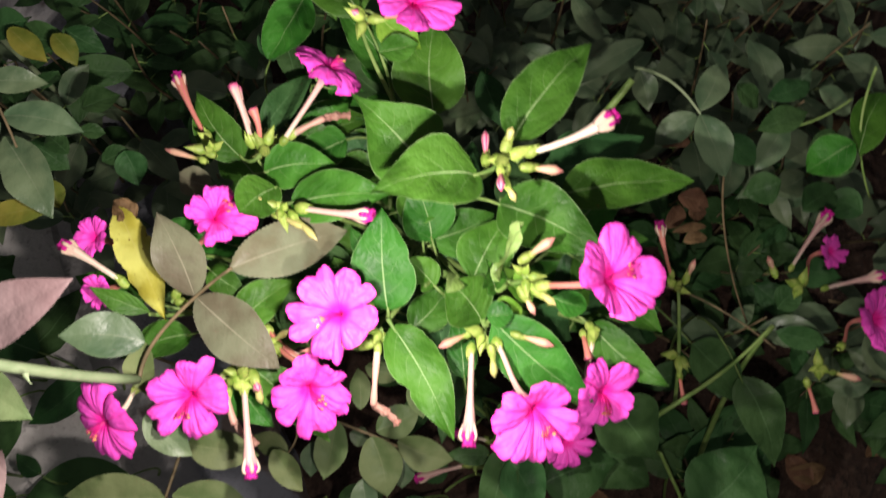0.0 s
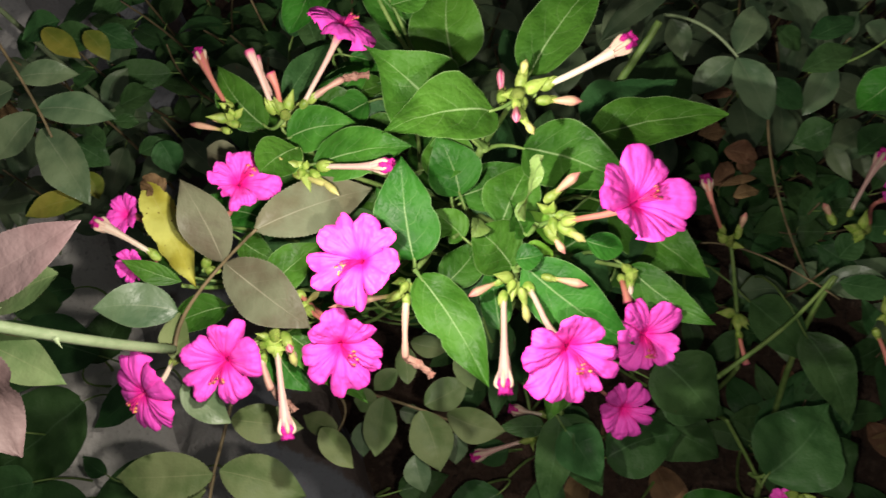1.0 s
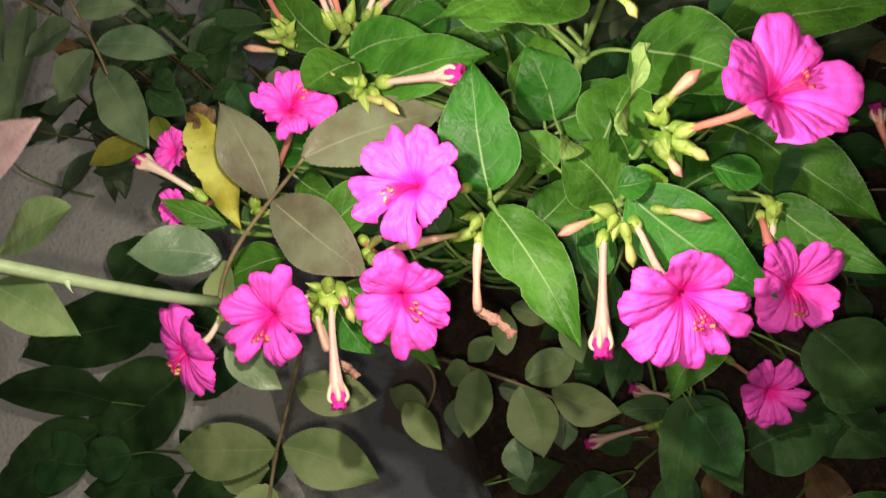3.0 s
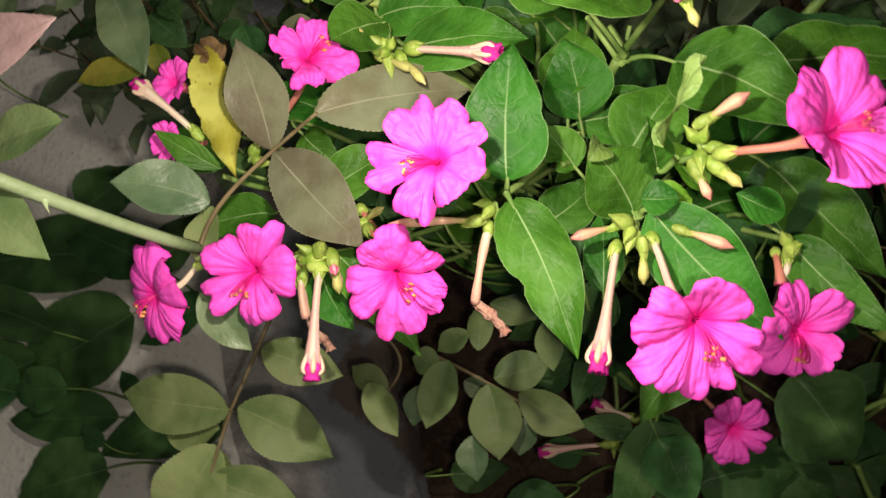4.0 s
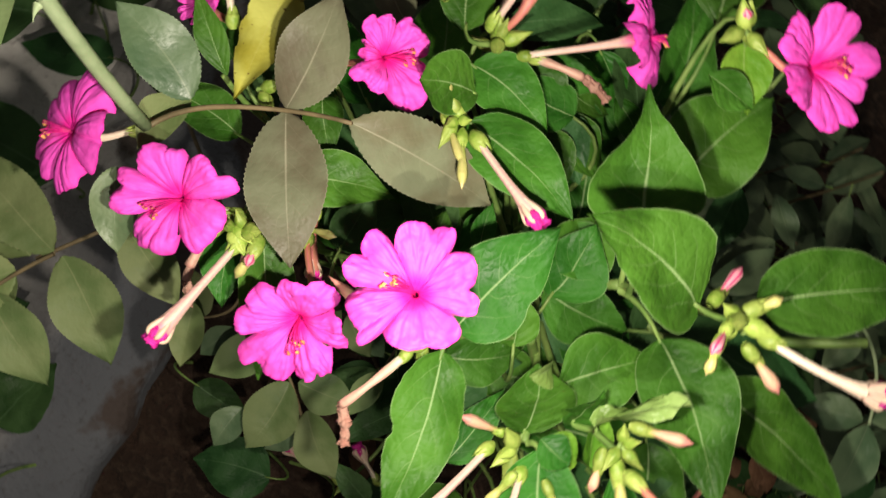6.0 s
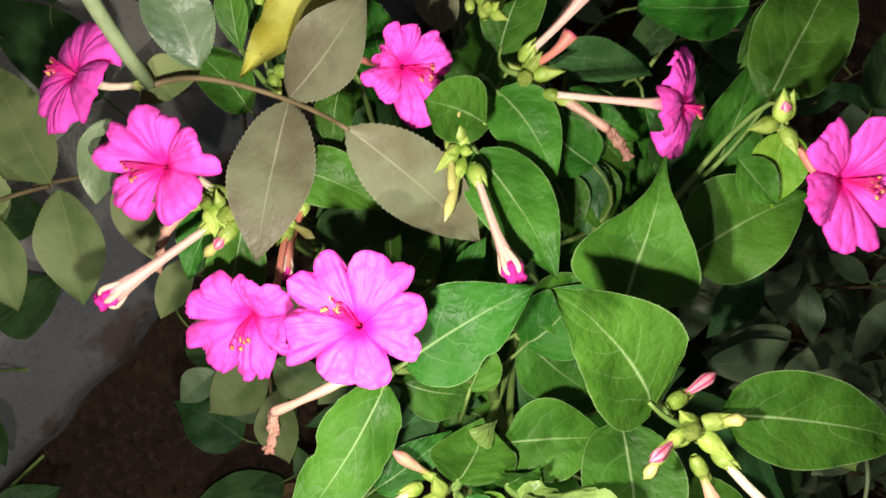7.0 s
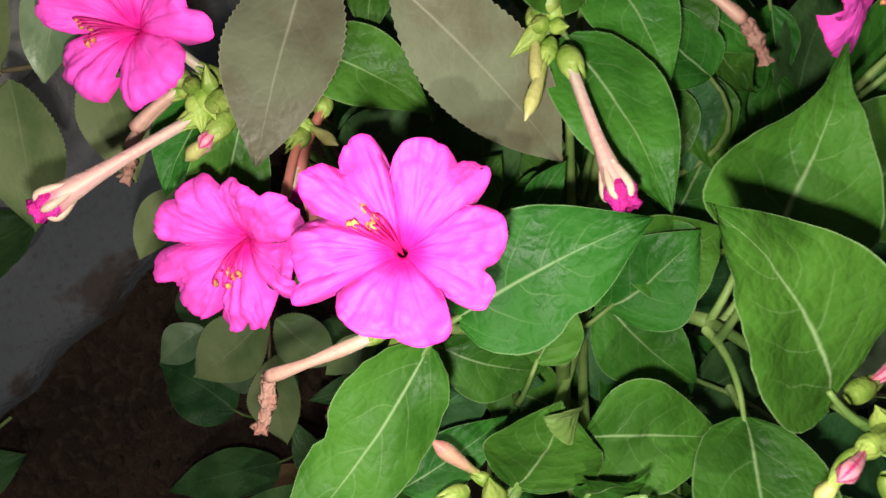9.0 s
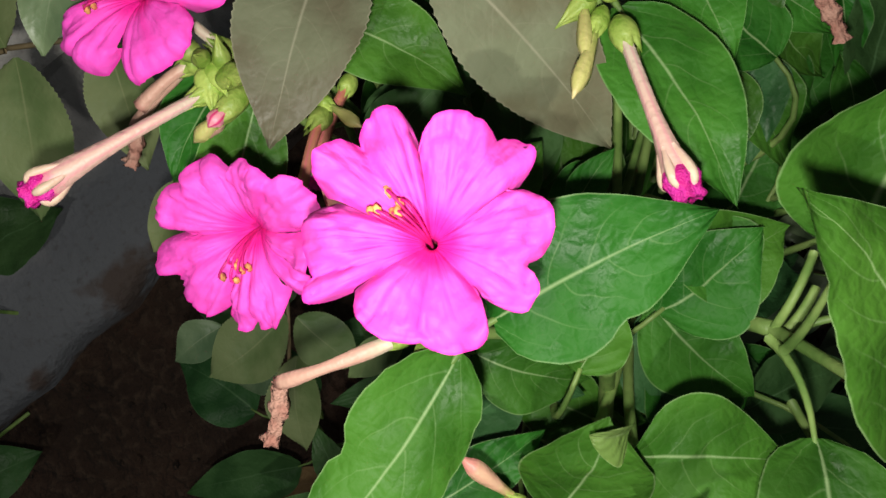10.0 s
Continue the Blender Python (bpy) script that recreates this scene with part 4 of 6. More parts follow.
# main plant: flower heads
cluster(main, (-0.0242, 0.0377, 0.3740), ((-0.7604, -0.2476, 0.6005), (-0.5009, -0.8481, 0.1727), (0.2767, -0.9610, -0.0017),), 0.0082, 0.0027)
cluster(main, (0.0158, 0.0373, 0.3630), ((-0.7263, 0.0935, 0.6810), (-0.2588, -0.9449, 0.2007), (0.4067, -0.9134, 0.0148),), 0.0084, 0.0028)
cluster(main, (0.0306, 0.0576, 0.3790), ((-0.5306, 0.4353, 0.7273), (0.9718, -0.1415, 0.1886), (0.1426, -0.9415, 0.3052),), 0.0086, 0.0028)
cluster(main, (0.0225, 0.0976, 0.4000), ((-0.7322, -0.1817, 0.6564), (0.1078, -0.9756, 0.1914), (0.8954, 0.3492, 0.2762),), 0.0085, 0.0028)
cluster(main, (-0.0653, 0.0870, 0.3680), ((-0.8013, 0.1566, 0.5775), (0.1591, -0.9873, 0.0012), (-0.0494, -0.6987, 0.7137),), 0.0082, 0.0027)
cluster(main, (-0.0765, 0.1172, 0.3540), ((-0.5592, 0.4330, 0.7069), (0.4322, 0.7691, 0.4709), (0.2043, -0.5137, 0.8333),), 0.0085, 0.0028)
cluster(main, (-0.1003, 0.1222, 0.3480), ((-0.4416, 0.6176, 0.6508), (-0.7288, -0.4669, 0.5008), (0.1821, -0.6179, 0.7649),), 0.0085, 0.0028)
cluster(main, (-0.0820, 0.0214, 0.3540), ((-0.6552, 0.1028, 0.7484), (0.3805, -0.9133, 0.1450), (0.3570, 0.2997, 0.8847),), 0.0082, 0.0027)
cluster(main, (0.0626, 0.0413, 0.3420), ((-0.2717, -0.9320, 0.2401), (-0.4499, 0.1827, 0.8742), (0.2422, -0.2457, 0.9386),), 0.0084, 0.0028)
cluster(main, (0.0198, -0.0208, 0.1520), ((-0.8105, -0.2343, 0.5369), (0.6749, 0.5403, 0.5026), (0.0219, -0.9763, 0.2153),), 0.0085, 0.0028)
cluster(main, (-0.1121, 0.0517, 0.3520), ((0.4917, 0.7061, 0.5097), (0.9718, -0.1415, 0.1886),), 0.0084, 0.0028)
cluster(main, (-0.0779, 0.1219, 0.3350), ((-0.8774, -0.3524, 0.3256), (0.4360, 0.6995, 0.5662), (0.6947, 0.1077, 0.7112),), 0.009, 0.003)
cluster(main, (-0.0973, 0.1141, 0.3600), ((-0.8646, -0.0167, 0.5022), (0.6947, 0.2710, 0.6663), (0.0146, -0.1185, 0.9928),), 0.01, 0.003)
cluster(main, (-0.0306, 0.1559, 0.3950), ((-0.3328, -0.8764, 0.3479), (-0.5331, 0.4686, 0.7044), (0.9278, -0.1300, 0.3498),), 0.0084, 0.0028)
cluster(main, (-0.0859, 0.0190, 0.3530), ((-0.7503, -0.5572, 0.3557), (0.8837, -0.3098, 0.3509), (0.0146, -0.1185, 0.9928),), 0.0085, 0.003)
flower(main, (-0.0375, 0.0401, 0.4041), (-0.0923, -0.0338, 0.9952), 0.0163, (-0.0294, 0.0459, 0.3760), ref=(0.4208, 0.9044, 0.0697), lean=(-0.8810, -0.4717, -0.0378), tube=TUBE_RED, bend=0.3, crumple=1.8, lobes=((33, 1.10, 0.98, 1.02, -0.22, 0.72), (312, 0.93, 0.76, 0.97, -0.14, 0.45), (212, 0.84, 0.80, 0.91, 0.06, 0.74), (157, 1.03, 0.98, 1.10, 0.45, 0.90), (97, 1.11, 0.97, 1.10, 0.0, 0.74)))
flower(main, (-0.0519, 0.0139, 0.3692), (0.1303, -0.5350, 0.8347), 0.0160, (-0.0687, 0.0331, 0.3450), ref=(0.4296, 0.8986, 0.0892), lean=(0.7702, -0.6361, -0.0468), tube=TUBE_RED, crumple=1.4, lobes=((8, 1.06, 0.91, 0.88, 0.0, 0.66), (311, 0.98, 0.92, 0.92, 0.1, 0.71), (250, 1.05, 0.93, 1.02, -0.05, 0.93), (188, 1.31, 1.08, 1.16, -0.2, 0.70), (100, 0.92, 0.88, 1.05, 0.08, 0.45)))
flower(main, (-0.1006, 0.0120, 0.3618), (-0.0851, -0.3396, 0.9367), 0.0179, (-0.0880, 0.0227, 0.3470), ref=(0.4618, 0.8838, 0.0748), lean=(-0.2789, -0.9570, -0.0803), tube=TUBE_PALE, lobes=((54, 0.79, 0.8, 0.9, -0.3), (345, 1.09, 0.9, 0.87, -0.3), (263, 0.94, 0.9, 0.95, 0.15), (189, 0.97, 0.88, 0.9, 0.03), (129, 1, 0.9, 0.95, -0.23)))
flower(main, (0.0582, 0.0505, 0.4160), (0.5313, 0.0308, 0.8466), 0.0180, (0.0368, 0.0517, 0.3910), ref=(0.9654, -0.0353, -0.2584), lean=(0.9214, 0.3611, -0.1433), cup=0.12, bend=0.4, crumple=0.5, lobes=((36, 0.97, 0.92, 1.04, -0.3, 0.87), (126, 0.95, 0.93, 1.06, 0.18, 0.62), (207, 0.79, 0.76, 0.83, 0, 0.53), (262, 0.83, 0.79, 0.83, 0, 0.74), (324, 1.03, 0.97, 1.14, -0.45, 0.67)))
flower(main, (0.0337, 0.0052, 0.3940), (0.3484, -0.4734, 0.8090), 0.0183, (0.0210, 0.0320, 0.3680), ref=(0.9654, -0.0353, -0.2584), lean=(0.4297, -0.8402, -0.3308), tube=TUBE, lobes=((14, 0.72, 0.68, 0.74, 0.13, 0.41), (138, 0.92, 0.98, 1.05, 0, 0.42), (206, 1.14, 1.08, 1.02, 0, 0.71), (264, 1.09, 0.88, 0.99, 0.06, 0.85), (317, 1.06, 0.91, 0.87, -0.02, 0.78)))
flower(main, (0.0665, 0.0136, 0.3490), (0.4905, -0.3807, 0.7839), 0.0170, (0.0618, 0.0368, 0.3450), ref=(0.9654, -0.0353, -0.2584), lean=(-0.0966, -0.9687, -0.2286), tube=TUBE, lobes=((5, 0.97, 0.88, 0.88, 0.1, 0.59), (95, 0.95, 0.98, 1.13, 0, 0.47), (151, 1.02, 0.92, 0.96, 0, 0.85), (222, 0.90, 0.84, 0.78, 0, 0.72), (285, 0.86, 0.70, 0.83, 0.1, 0.47)))
flower(main, (0.0745, -0.0083, 0.1800), (0.3118, -0.4323, 0.8461), 0.0180, (0.0575, 0.0093, 0.1650), ref=(0.9654, -0.0353, -0.2584))
flower(main, (-0.1375, 0.0024, 0.3520), (-0.55, -0.47, 0.69), 0.0180, (-0.1286, 0.0167, 0.3400), ref=(0.9654, -0.0353, -0.2584), lean=(-0.7510, -0.6600, 0.0211), cup=-0.16, crumple=0.4, part_depth=0.3, throat=0.16, tube=TUBE_PALE)
flower(main, (-0.0921, 0.0851, 0.3660), (0.3589, 0.1178, 0.9259), 0.0153, (-0.1138, 0.0733, 0.3300), ref=(0.9654, -0.0353, -0.2584), lean=(0.7510, 0.6600, -0.0211), cup=0.18, crumple=2.0, lobes=((129, 0.75, 0.73, 0.84, 0.07), (50, 0.84, 0.82, 0.84, 0.05), (318, 1.1, 0.74, 0.62, 0.24), (247, 0.88, 0.73, 0.78, -0.22), (204, 0.66, 0.62, 0.78, 0)))
flower(main, (-0.0461, 0.1466, 0.3740), (0.53, 0.62, 0.58), 0.0153, (-0.0669, 0.1214, 0.3570), ref=(0.9654, -0.0353, -0.2584), lean=(0.6520, 0.7539, 0.0804), cup=-0.16, crumple=0.7, part_depth=0.3, throat=0.16, tube=TUBE)
flower(main, (-0.0105, 0.1603, 0.4040), (0.2773, 0.0649, 0.9586), 0.0165, (-0.0258, 0.1583, 0.3920), ref=(0.4907, 0.8660, 0.0961), lean=(0.6520, 0.7539, 0.0804), crumple=0.6)
flower(main, (-0.1497, 0.0802, 0.3470), (-0.2943, -0.0864, 0.9518), 0.0096, (-0.1345, 0.0706, 0.3300), ref=(0.9654, -0.0353, -0.2584), cup=0.2)
flower(main, (-0.1433, 0.0558, 0.3520), (-0.3147, -0.2907, 0.9036), 0.0075, (-0.1370, 0.0672, 0.3250), ref=(0.9654, -0.0353, -0.2584), cup=0.2)
# main plant: closed flowers and buds
spent(main, (0.0108, 0.0297, 0.3605), (0.0101, 0.0149, 0.3670), (0.0093, -0.0029, 0.3680), mouth=0.003)
spent(main, (-0.0805, 0.0172, 0.3540), (-0.0770, 0.0024, 0.3620), (-0.0749, -0.0151, 0.3610), mouth=0.0028)
spent(main, (-0.0561, 0.0866, 0.3700), (-0.0401, 0.0817, 0.3800), (-0.0302, 0.0809, 0.3820), mouth=0.0028)
spent(main, (0.0332, 0.1006, 0.4000), (0.0487, 0.1021, 0.4100), (0.0598, 0.1108, 0.4060), mouth=0.0032, material=TUBE_PALE)
spent(main, (-0.1040, 0.1260, 0.3480), (-0.1106, 0.1365, 0.3500), (-0.1177, 0.1524, 0.3450), mouth=0.0028, material=TUBE_RED)
spent(main, (-0.0820, 0.1207, 0.3560), (-0.0824, 0.1280, 0.3680), (-0.0873, 0.1395, 0.3700), mouth=0.0022, crown=False)
spent(main, (-0.0781, 0.1194, 0.3560), (-0.0762, 0.1238, 0.3650), (-0.0794, 0.1303, 0.3660), mouth=0.0022, crown=False, material=TUBE_RED)
spent(main, (-0.1344, 0.0606, 0.3520), (-0.1432, 0.0670, 0.3570), (-0.1565, 0.0743, 0.3540), mouth=0.0028, material=TUBE_PALE)
spent(main, (0.0277, -0.0071, 0.1600), (0.0186, -0.0057, 0.1650), (0.0105, -0.0035, 0.1650), mouth=0.003, material=TUBE_PALE)
spent(main, (0.0168, -0.0216, 0.1540), (0.0018, -0.0246, 0.1580), (-0.0139, -0.0294, 0.1540), mouth=0.0032)
spent(main, (-0.0844, 0.1280, 0.3370), (-0.0869, 0.1338, 0.3500), (-0.0904, 0.1454, 0.3520), mouth=0.0026, crown=False)
spent(main, (-0.0893, 0.0147, 0.3450), (-0.0889, 0.0095, 0.3450), (-0.0864, 0.0024, 0.3420), mouth=0.0014, crown=False, material=TUBE_WILT)
spent(main, (-0.0737, 0.0404, 0.3400), (-0.0681, 0.0339, 0.3450), (-0.0599, 0.0280, 0.3450), mouth=0.0022, material=TUBE_RED)
spent(main, (0.0591, 0.0381, 0.3400), (0.0592, 0.0332, 0.3450), (0.0599, 0.0283, 0.3450), mouth=0.002, crown=False, material=TUBE_RED)
withered(main, (-0.0258, 0.0289, 0.3720), (-0.0265, 0.0165, 0.3750), (-0.0272, 0.0092, 0.3680), (-0.0183, 0.0025, 0.3610))
withered(main, (-0.0645, 0.1245, 0.3520), (-0.0586, 0.1264, 0.3560), (-0.0512, 0.1308, 0.3540), (-0.0410, 0.1334, 0.3500))
withered(main, (-0.0909, 0.0132, 0.3400), (-0.0883, 0.0048, 0.3380), (-0.0847, -0.0015, 0.3360), (-0.0795, -0.0061, 0.3320))
bud(main, (-0.0305, 0.0321, 0.3740), (-0.0555, 0.0294, 0.3720), 0.0016, BUD)
bud(main, (0.0322, 0.0650, 0.3810), (0.0421, 0.0711, 0.3860), 0.0018, BUD)
bud(main, (0.0301, 0.0353, 0.3700), (0.0424, 0.0314, 0.3720), 0.0017, BUD)
bud(main, (0.0083, 0.0367, 0.3616), (-0.0027, 0.0313, 0.3654), 0.0016, BUD)
bud(main, (0.0359, 0.0512, 0.3800), (0.0423, 0.0459, 0.3810), 0.0015, BUD_GREEN)
bud(main, (0.0307, 0.0496, 0.3780), (0.0348, 0.0428, 0.3770), 0.0015, BUD)
bud(main, (0.0182, 0.0278, 0.3720), (0.0194, 0.0194, 0.3680), 0.0015, BUD_GREEN)
bud(main, (0.0203, 0.0904, 0.4060), (0.0198, 0.0820, 0.4120), 0.0015, BUD_PINK)
bud(main, (0.0155, 0.0998, 0.3960), (0.0157, 0.1119, 0.3920), 0.0015, BUD_PINK)
bud(main, (0.0226, 0.0864, 0.4040), (0.0258, 0.0809, 0.4020), 0.0015, BUD_GREEN)
bud(main, (0.0321, 0.0941, 0.4000), (0.0442, 0.0936, 0.3980), 0.0017, BUD)
bud(main, (0.0231, 0.1030, 0.4020), (0.0250, 0.1085, 0.4050), 0.0015, BUD_GREEN)
bud(main, (-0.0677, 0.0881, 0.3700), (-0.0769, 0.0894, 0.3740), 0.0015, BUD_GREEN)
bud(main, (-0.0594, 0.0828, 0.3700), (-0.0495, 0.0722, 0.3760), 0.0015, BUD_GREEN)
bud(main, (-0.1018, 0.1167, 0.3500), (-0.1109, 0.1202, 0.3490), 0.0015, BUD)
bud(main, (-0.1054, 0.1137, 0.3500), (-0.1218, 0.1196, 0.3460), 0.0015, BUD)
bud(main, (-0.0756, 0.0179, 0.3540), (-0.0739, 0.0101, 0.3500), 0.0015, BUD_GREEN)
bud(main, (-0.0759, 0.0197, 0.3560), (-0.0735, 0.0147, 0.3580), 0.0015, BUD_PINK)
bud(main, (-0.0709, 0.0365, 0.3450), (-0.0637, 0.0402, 0.3500), 0.0013, BUD_GREEN)
bud(main, (-0.0795, 0.0208, 0.3520), (-0.0739, 0.0130, 0.3480), 0.0016, TUBE_WILT)
bud(main, (-0.0310, 0.1567, 0.3950), (-0.0353, 0.1558, 0.4020), 0.0015, BUD_PINK)
bud(main, (-0.0669, 0.0848, 0.3660), (-0.0542, 0.0771, 0.3740), 0.0013, BUD_GREEN)
bud(main, (-0.0702, 0.0870, 0.3700), (-0.0752, 0.0896, 0.3760), 0.0014, BUD_GREEN)
# rose shoot above the slab
rod("cane", ((-0.2542, 0.0331, 0.5000), (-0.1941, 0.0345, 0.4600), (-0.1485, 0.0167, 0.4100), (-0.1244, 0.0201, 0.3510)), 0.0024, 0.0021, ROSE_STEM, rose)
rod("cane", ((-0.2542, 0.0331, 0.5000), (-0.50, 0.10, 0.52), (-0.62, 0.06, 0.25), (-0.62, 0.02, 0.0)), 0.0028, 0.0030, ROSE_STEM, rose)
thorn(rose, (-0.1441, 0.0186, 0.4050), (0.4633, -0.8073, 0.3656))
thorn(rose, (-0.1514, 0.0231, 0.4300), (0.4917, 0.7061, 0.5097))
rod("leaf_stalk", ((-0.1239, 0.0201, 0.3510), (-0.1216, 0.0325, 0.3550), (-0.1147, 0.0389, 0.3580), (-0.1055, 0.0475, 0.3610), (-0.0946, 0.0578, 0.3630), (-0.0829, 0.0616, 0.3740)), 0.0009, 0.0006, BROWN_STEM, rose)
leaf(rose, (-0.0999, 0.0524, 0.3630), (-0.1126, 0.0832, 0.3780), 0.0204, BRONZE, "rose", roll=-6, arch=0.02, fold=0.08)
leaf(rose, (-0.0834, 0.0615, 0.3740), (-0.0407, 0.0816, 0.3520), 0.0226, BRONZE, "rose", roll=10, arch=0.05, fold=0.06)
leaf(rose, (-0.0995, 0.0520, 0.3620), (-0.0646, 0.0234, 0.3630), 0.0236, BRONZE, "rose", roll=4, arch=0.03, fold=0.06)
leaf(rose, (-0.1206, 0.0347, 0.3570), (-0.1514, 0.0359, 0.3670), 0.0188, ROSE_GREEN, "rose", roll=0, arch=0.03)
leaf(rose, (-0.1234, 0.0352, 0.3500), (-0.1226, 0.0136, 0.3450), 0.0141, OLIVE, "rose", roll=10)
leaf(rose, (-0.1380, 0.0912, 0.3500), (-0.1120, 0.0427, 0.3580), 0.0168, YELLOW, "rose", roll=-8, arch=0.04, fold=0.12, wave=0.18, ragged=0.22, label='yellowed curled leaf with brown specks')
leaf(rose, (-0.1317, 0.0868, 0.3470), (-0.1405, 0.0950, 0.3500), 0.0120, DRY, "lance", roll=20, arch=0.2, fold=0.5, wave=0.2, bite=0.4, label='dry curled brown leaf')
leaf(rose, (-0.1034, 0.1058, 0.3350), (-0.1198, 0.1136, 0.3300), 0.0141, BRONZE, "rose")
# rose leaf that hangs lower
rod("leaf_stalk", ((-0.1150, 0.0091, 0.3000), (-0.1196, -0.0023, 0.2970), (-0.1235, -0.0162, 0.2940), (-0.1307, -0.0369, 0.2910)), 0.001, 0.0007, BROWN_STEM, rose)
rod("leaf_stalk", ((-0.1270, -0.0309, 0.2950), (-0.1320, -0.0466, 0.2910), (-0.1331, -0.0613, 0.2900), (-0.1340, -0.0780, 0.2880)), 0.0008, 0.0006, BROWN_STEM, rose)
leaf(rose, (-0.1277, -0.0306, 0.2950), (-0.1763, -0.0303, 0.2890), 0.0236, OLIVE, "rose", roll=-4)
leaf(rose, (-0.1245, -0.0294, 0.2950), (-0.0860, -0.0430, 0.2870), 0.0240, OLIVE, "rose", roll=6)
leaf(rose, (-0.1320, -0.0445, 0.2910), (-0.1498, -0.0822, 0.2850), 0.0291, OLIVE, "rose", roll=-8)
leaf(rose, (-0.1323, -0.0570, 0.2900), (-0.0952, -0.0636, 0.2830), 0.0228, OLIVE, "rose", roll=8)
leaf(rose, (-0.1189, -0.0067, 0.2960), (-0.0863, -0.0119, 0.2900), 0.0184, OLIVE, "rose", roll=4)
leaf(rose, (-0.1209, 0.0058, 0.3500), (-0.1029, -0.0104, 0.3430), 0.0142, ROSE_GREEN, "rose", roll=4)
leaf(rose, (-0.1327, -0.0460, 0.2880), (-0.1300, -0.0651, 0.2850), 0.0156, OLIVE, "rose")
leaf(rose, (-0.1336, -0.0383, 0.2880), (-0.1589, -0.0351, 0.2850), 0.0217, OLIVE, "rose")
# near pinkish leaves and their neighbours
leaf(rose, (-0.1453, 0.0228, 0.4620), (-0.1025, 0.0411, 0.4700), 0.0181, PINKISH, "rose", roll=10, fold=0.2, bite=0.3, label='pinkish worn rose leaflet')
leaf(rose, (-0.1343, 0.0097, 0.4720), (-0.1201, -0.0219, 0.4620), 0.0203, PINKISH, "rose", roll=-12, fold=0.2, wave=0.1, bite=0.18, label='pinkish worn rose leaflet with ragged edge')
leaf(rose, (-0.1447, 0.0418, 0.4050), (-0.1786, 0.0317, 0.3950), 0.0167, OLIVE, "rose", roll=5)
leaf(rose, (-0.1752, 0.0205, 0.4000), (-0.1437, 0.0035, 0.3980), 0.0171, OLIVE, "rose", roll=-5)
rod("leaf_stalk", ((-0.1747, 0.0205, 0.4000), (-0.1709, 0.0286, 0.4050), (-0.1639, 0.0188, 0.4040), (-0.1521, 0.0215, 0.4030)), 0.0006, 0.0005, BROWN_STEM, rose)
leaf(back_rose, (-0.2228, 0.2016, 0.2950), (-0.2038, 0.1849, 0.2900), 0.0133, FADED, "rose", roll=-7)
leaf(back_rose, (-0.2029, 0.2007, 0.2900), (-0.1906, 0.1852, 0.2850), 0.0122, FADED, "rose", roll=-12)
leaf(back_rose, (-0.1920, 0.1049, 0.3000), (-0.2258, 0.0988, 0.2950), 0.0130, FADED, "rose", roll=-12)
leaf(back_rose, (-0.2007, 0.1237, 0.2850), (-0.1953, 0.1098, 0.2800), 0.0112, FADED, "rose", roll=-7)
leaf(back_rose, (-0.2629, 0.1828, 0.3300), (-0.2517, 0.1408, 0.3250), 0.0203, ROSE_GREEN, "rose", roll=8)
leaf(back_rose, (-0.2986, 0.1966, 0.2500), (-0.2509, 0.1603, 0.2450), 0.0117, DRY, "lance", roll=-2)
# low rose shoot
rod("leaf_stalk", ((-0.2453, 0.0611, 0.0000), (-0.0945, 0.0160, 0.2500), (-0.0605, 0.0069, 0.2260), (-0.0217, -0.0109, 0.2220)), 0.0013, 0.0007, BROWN_STEM, low_rose)
rod("leaf_stalk", ((-0.0859, 0.0101, 0.2350), (-0.0712, 0.0002, 0.2300), (-0.0875, -0.0160, 0.2240)), 0.0008, 0.0006, BROWN_STEM, low_rose)
leaf(low_rose, (-0.0583, 0.0044, 0.2260), (-0.0650, -0.0268, 0.2210), 0.0192, OLIVE, "rose", roll=5, fold=0.24)
leaf(low_rose, (-0.0735, -0.0069, 0.2050), (-0.0752, -0.0263, 0.2000), 0.0126, ROSE_GREEN, "rose", roll=-6, fold=0.24)
leaf(low_rose, (-0.0392, -0.0040, 0.2260), (-0.0307, -0.0363, 0.2210), 0.0239, OLIVE, "rose", roll=4, fold=0.24)
leaf(low_rose, (-0.0249, -0.0064, 0.2260), (0.0057, -0.0171, 0.2210), 0.0187, OLIVE, "rose", roll=8, fold=0.24)
leaf(low_rose, (-0.0366, -0.0011, 0.2260), (-0.0131, 0.0104, 0.2210), 0.0187, OLIVE, "rose", roll=-5, fold=0.24)
leaf(low_rose, (-0.0510, 0.0184, 0.2260), (-0.0648, 0.0085, 0.2210), 0.0114, OLIVE, "rose", roll=-8, fold=0.24)
leaf(low_rose, (-0.0453, 0.0105, 0.2260), (-0.0478, 0.0336, 0.2210), 0.0119, OLIVE, "rose", roll=5, fold=0.24)
leaf(low_rose, (-0.0403, 0.0379, 0.2050), (-0.0177, 0.0346, 0.2000), 0.0126, ROSE_GREEN, "rose", roll=6, fold=0.24)
leaf(low_rose, (-0.0161, 0.0281, 0.2260), (-0.0111, 0.0058, 0.2210), 0.0130, OLIVE, "rose", roll=-8, fold=0.24)
leaf(low_rose, (-0.0445, -0.0268, 0.2150), (-0.0402, -0.0470, 0.2110), 0.0150, ROSE_GREEN, "rose", roll=6, fold=0.24)
leaf(low_rose, (-0.0221, -0.0156, 0.2050), (-0.0236, -0.0331, 0.2000), 0.0137, ROSE_GREEN, "rose", roll=-4, fold=0.24)
leaf(low_rose, (-0.0533, -0.0026, 0.2050), (-0.0419, -0.0065, 0.2000), 0.0110, ROSE_GREEN, "rose", roll=4, fold=0.24)
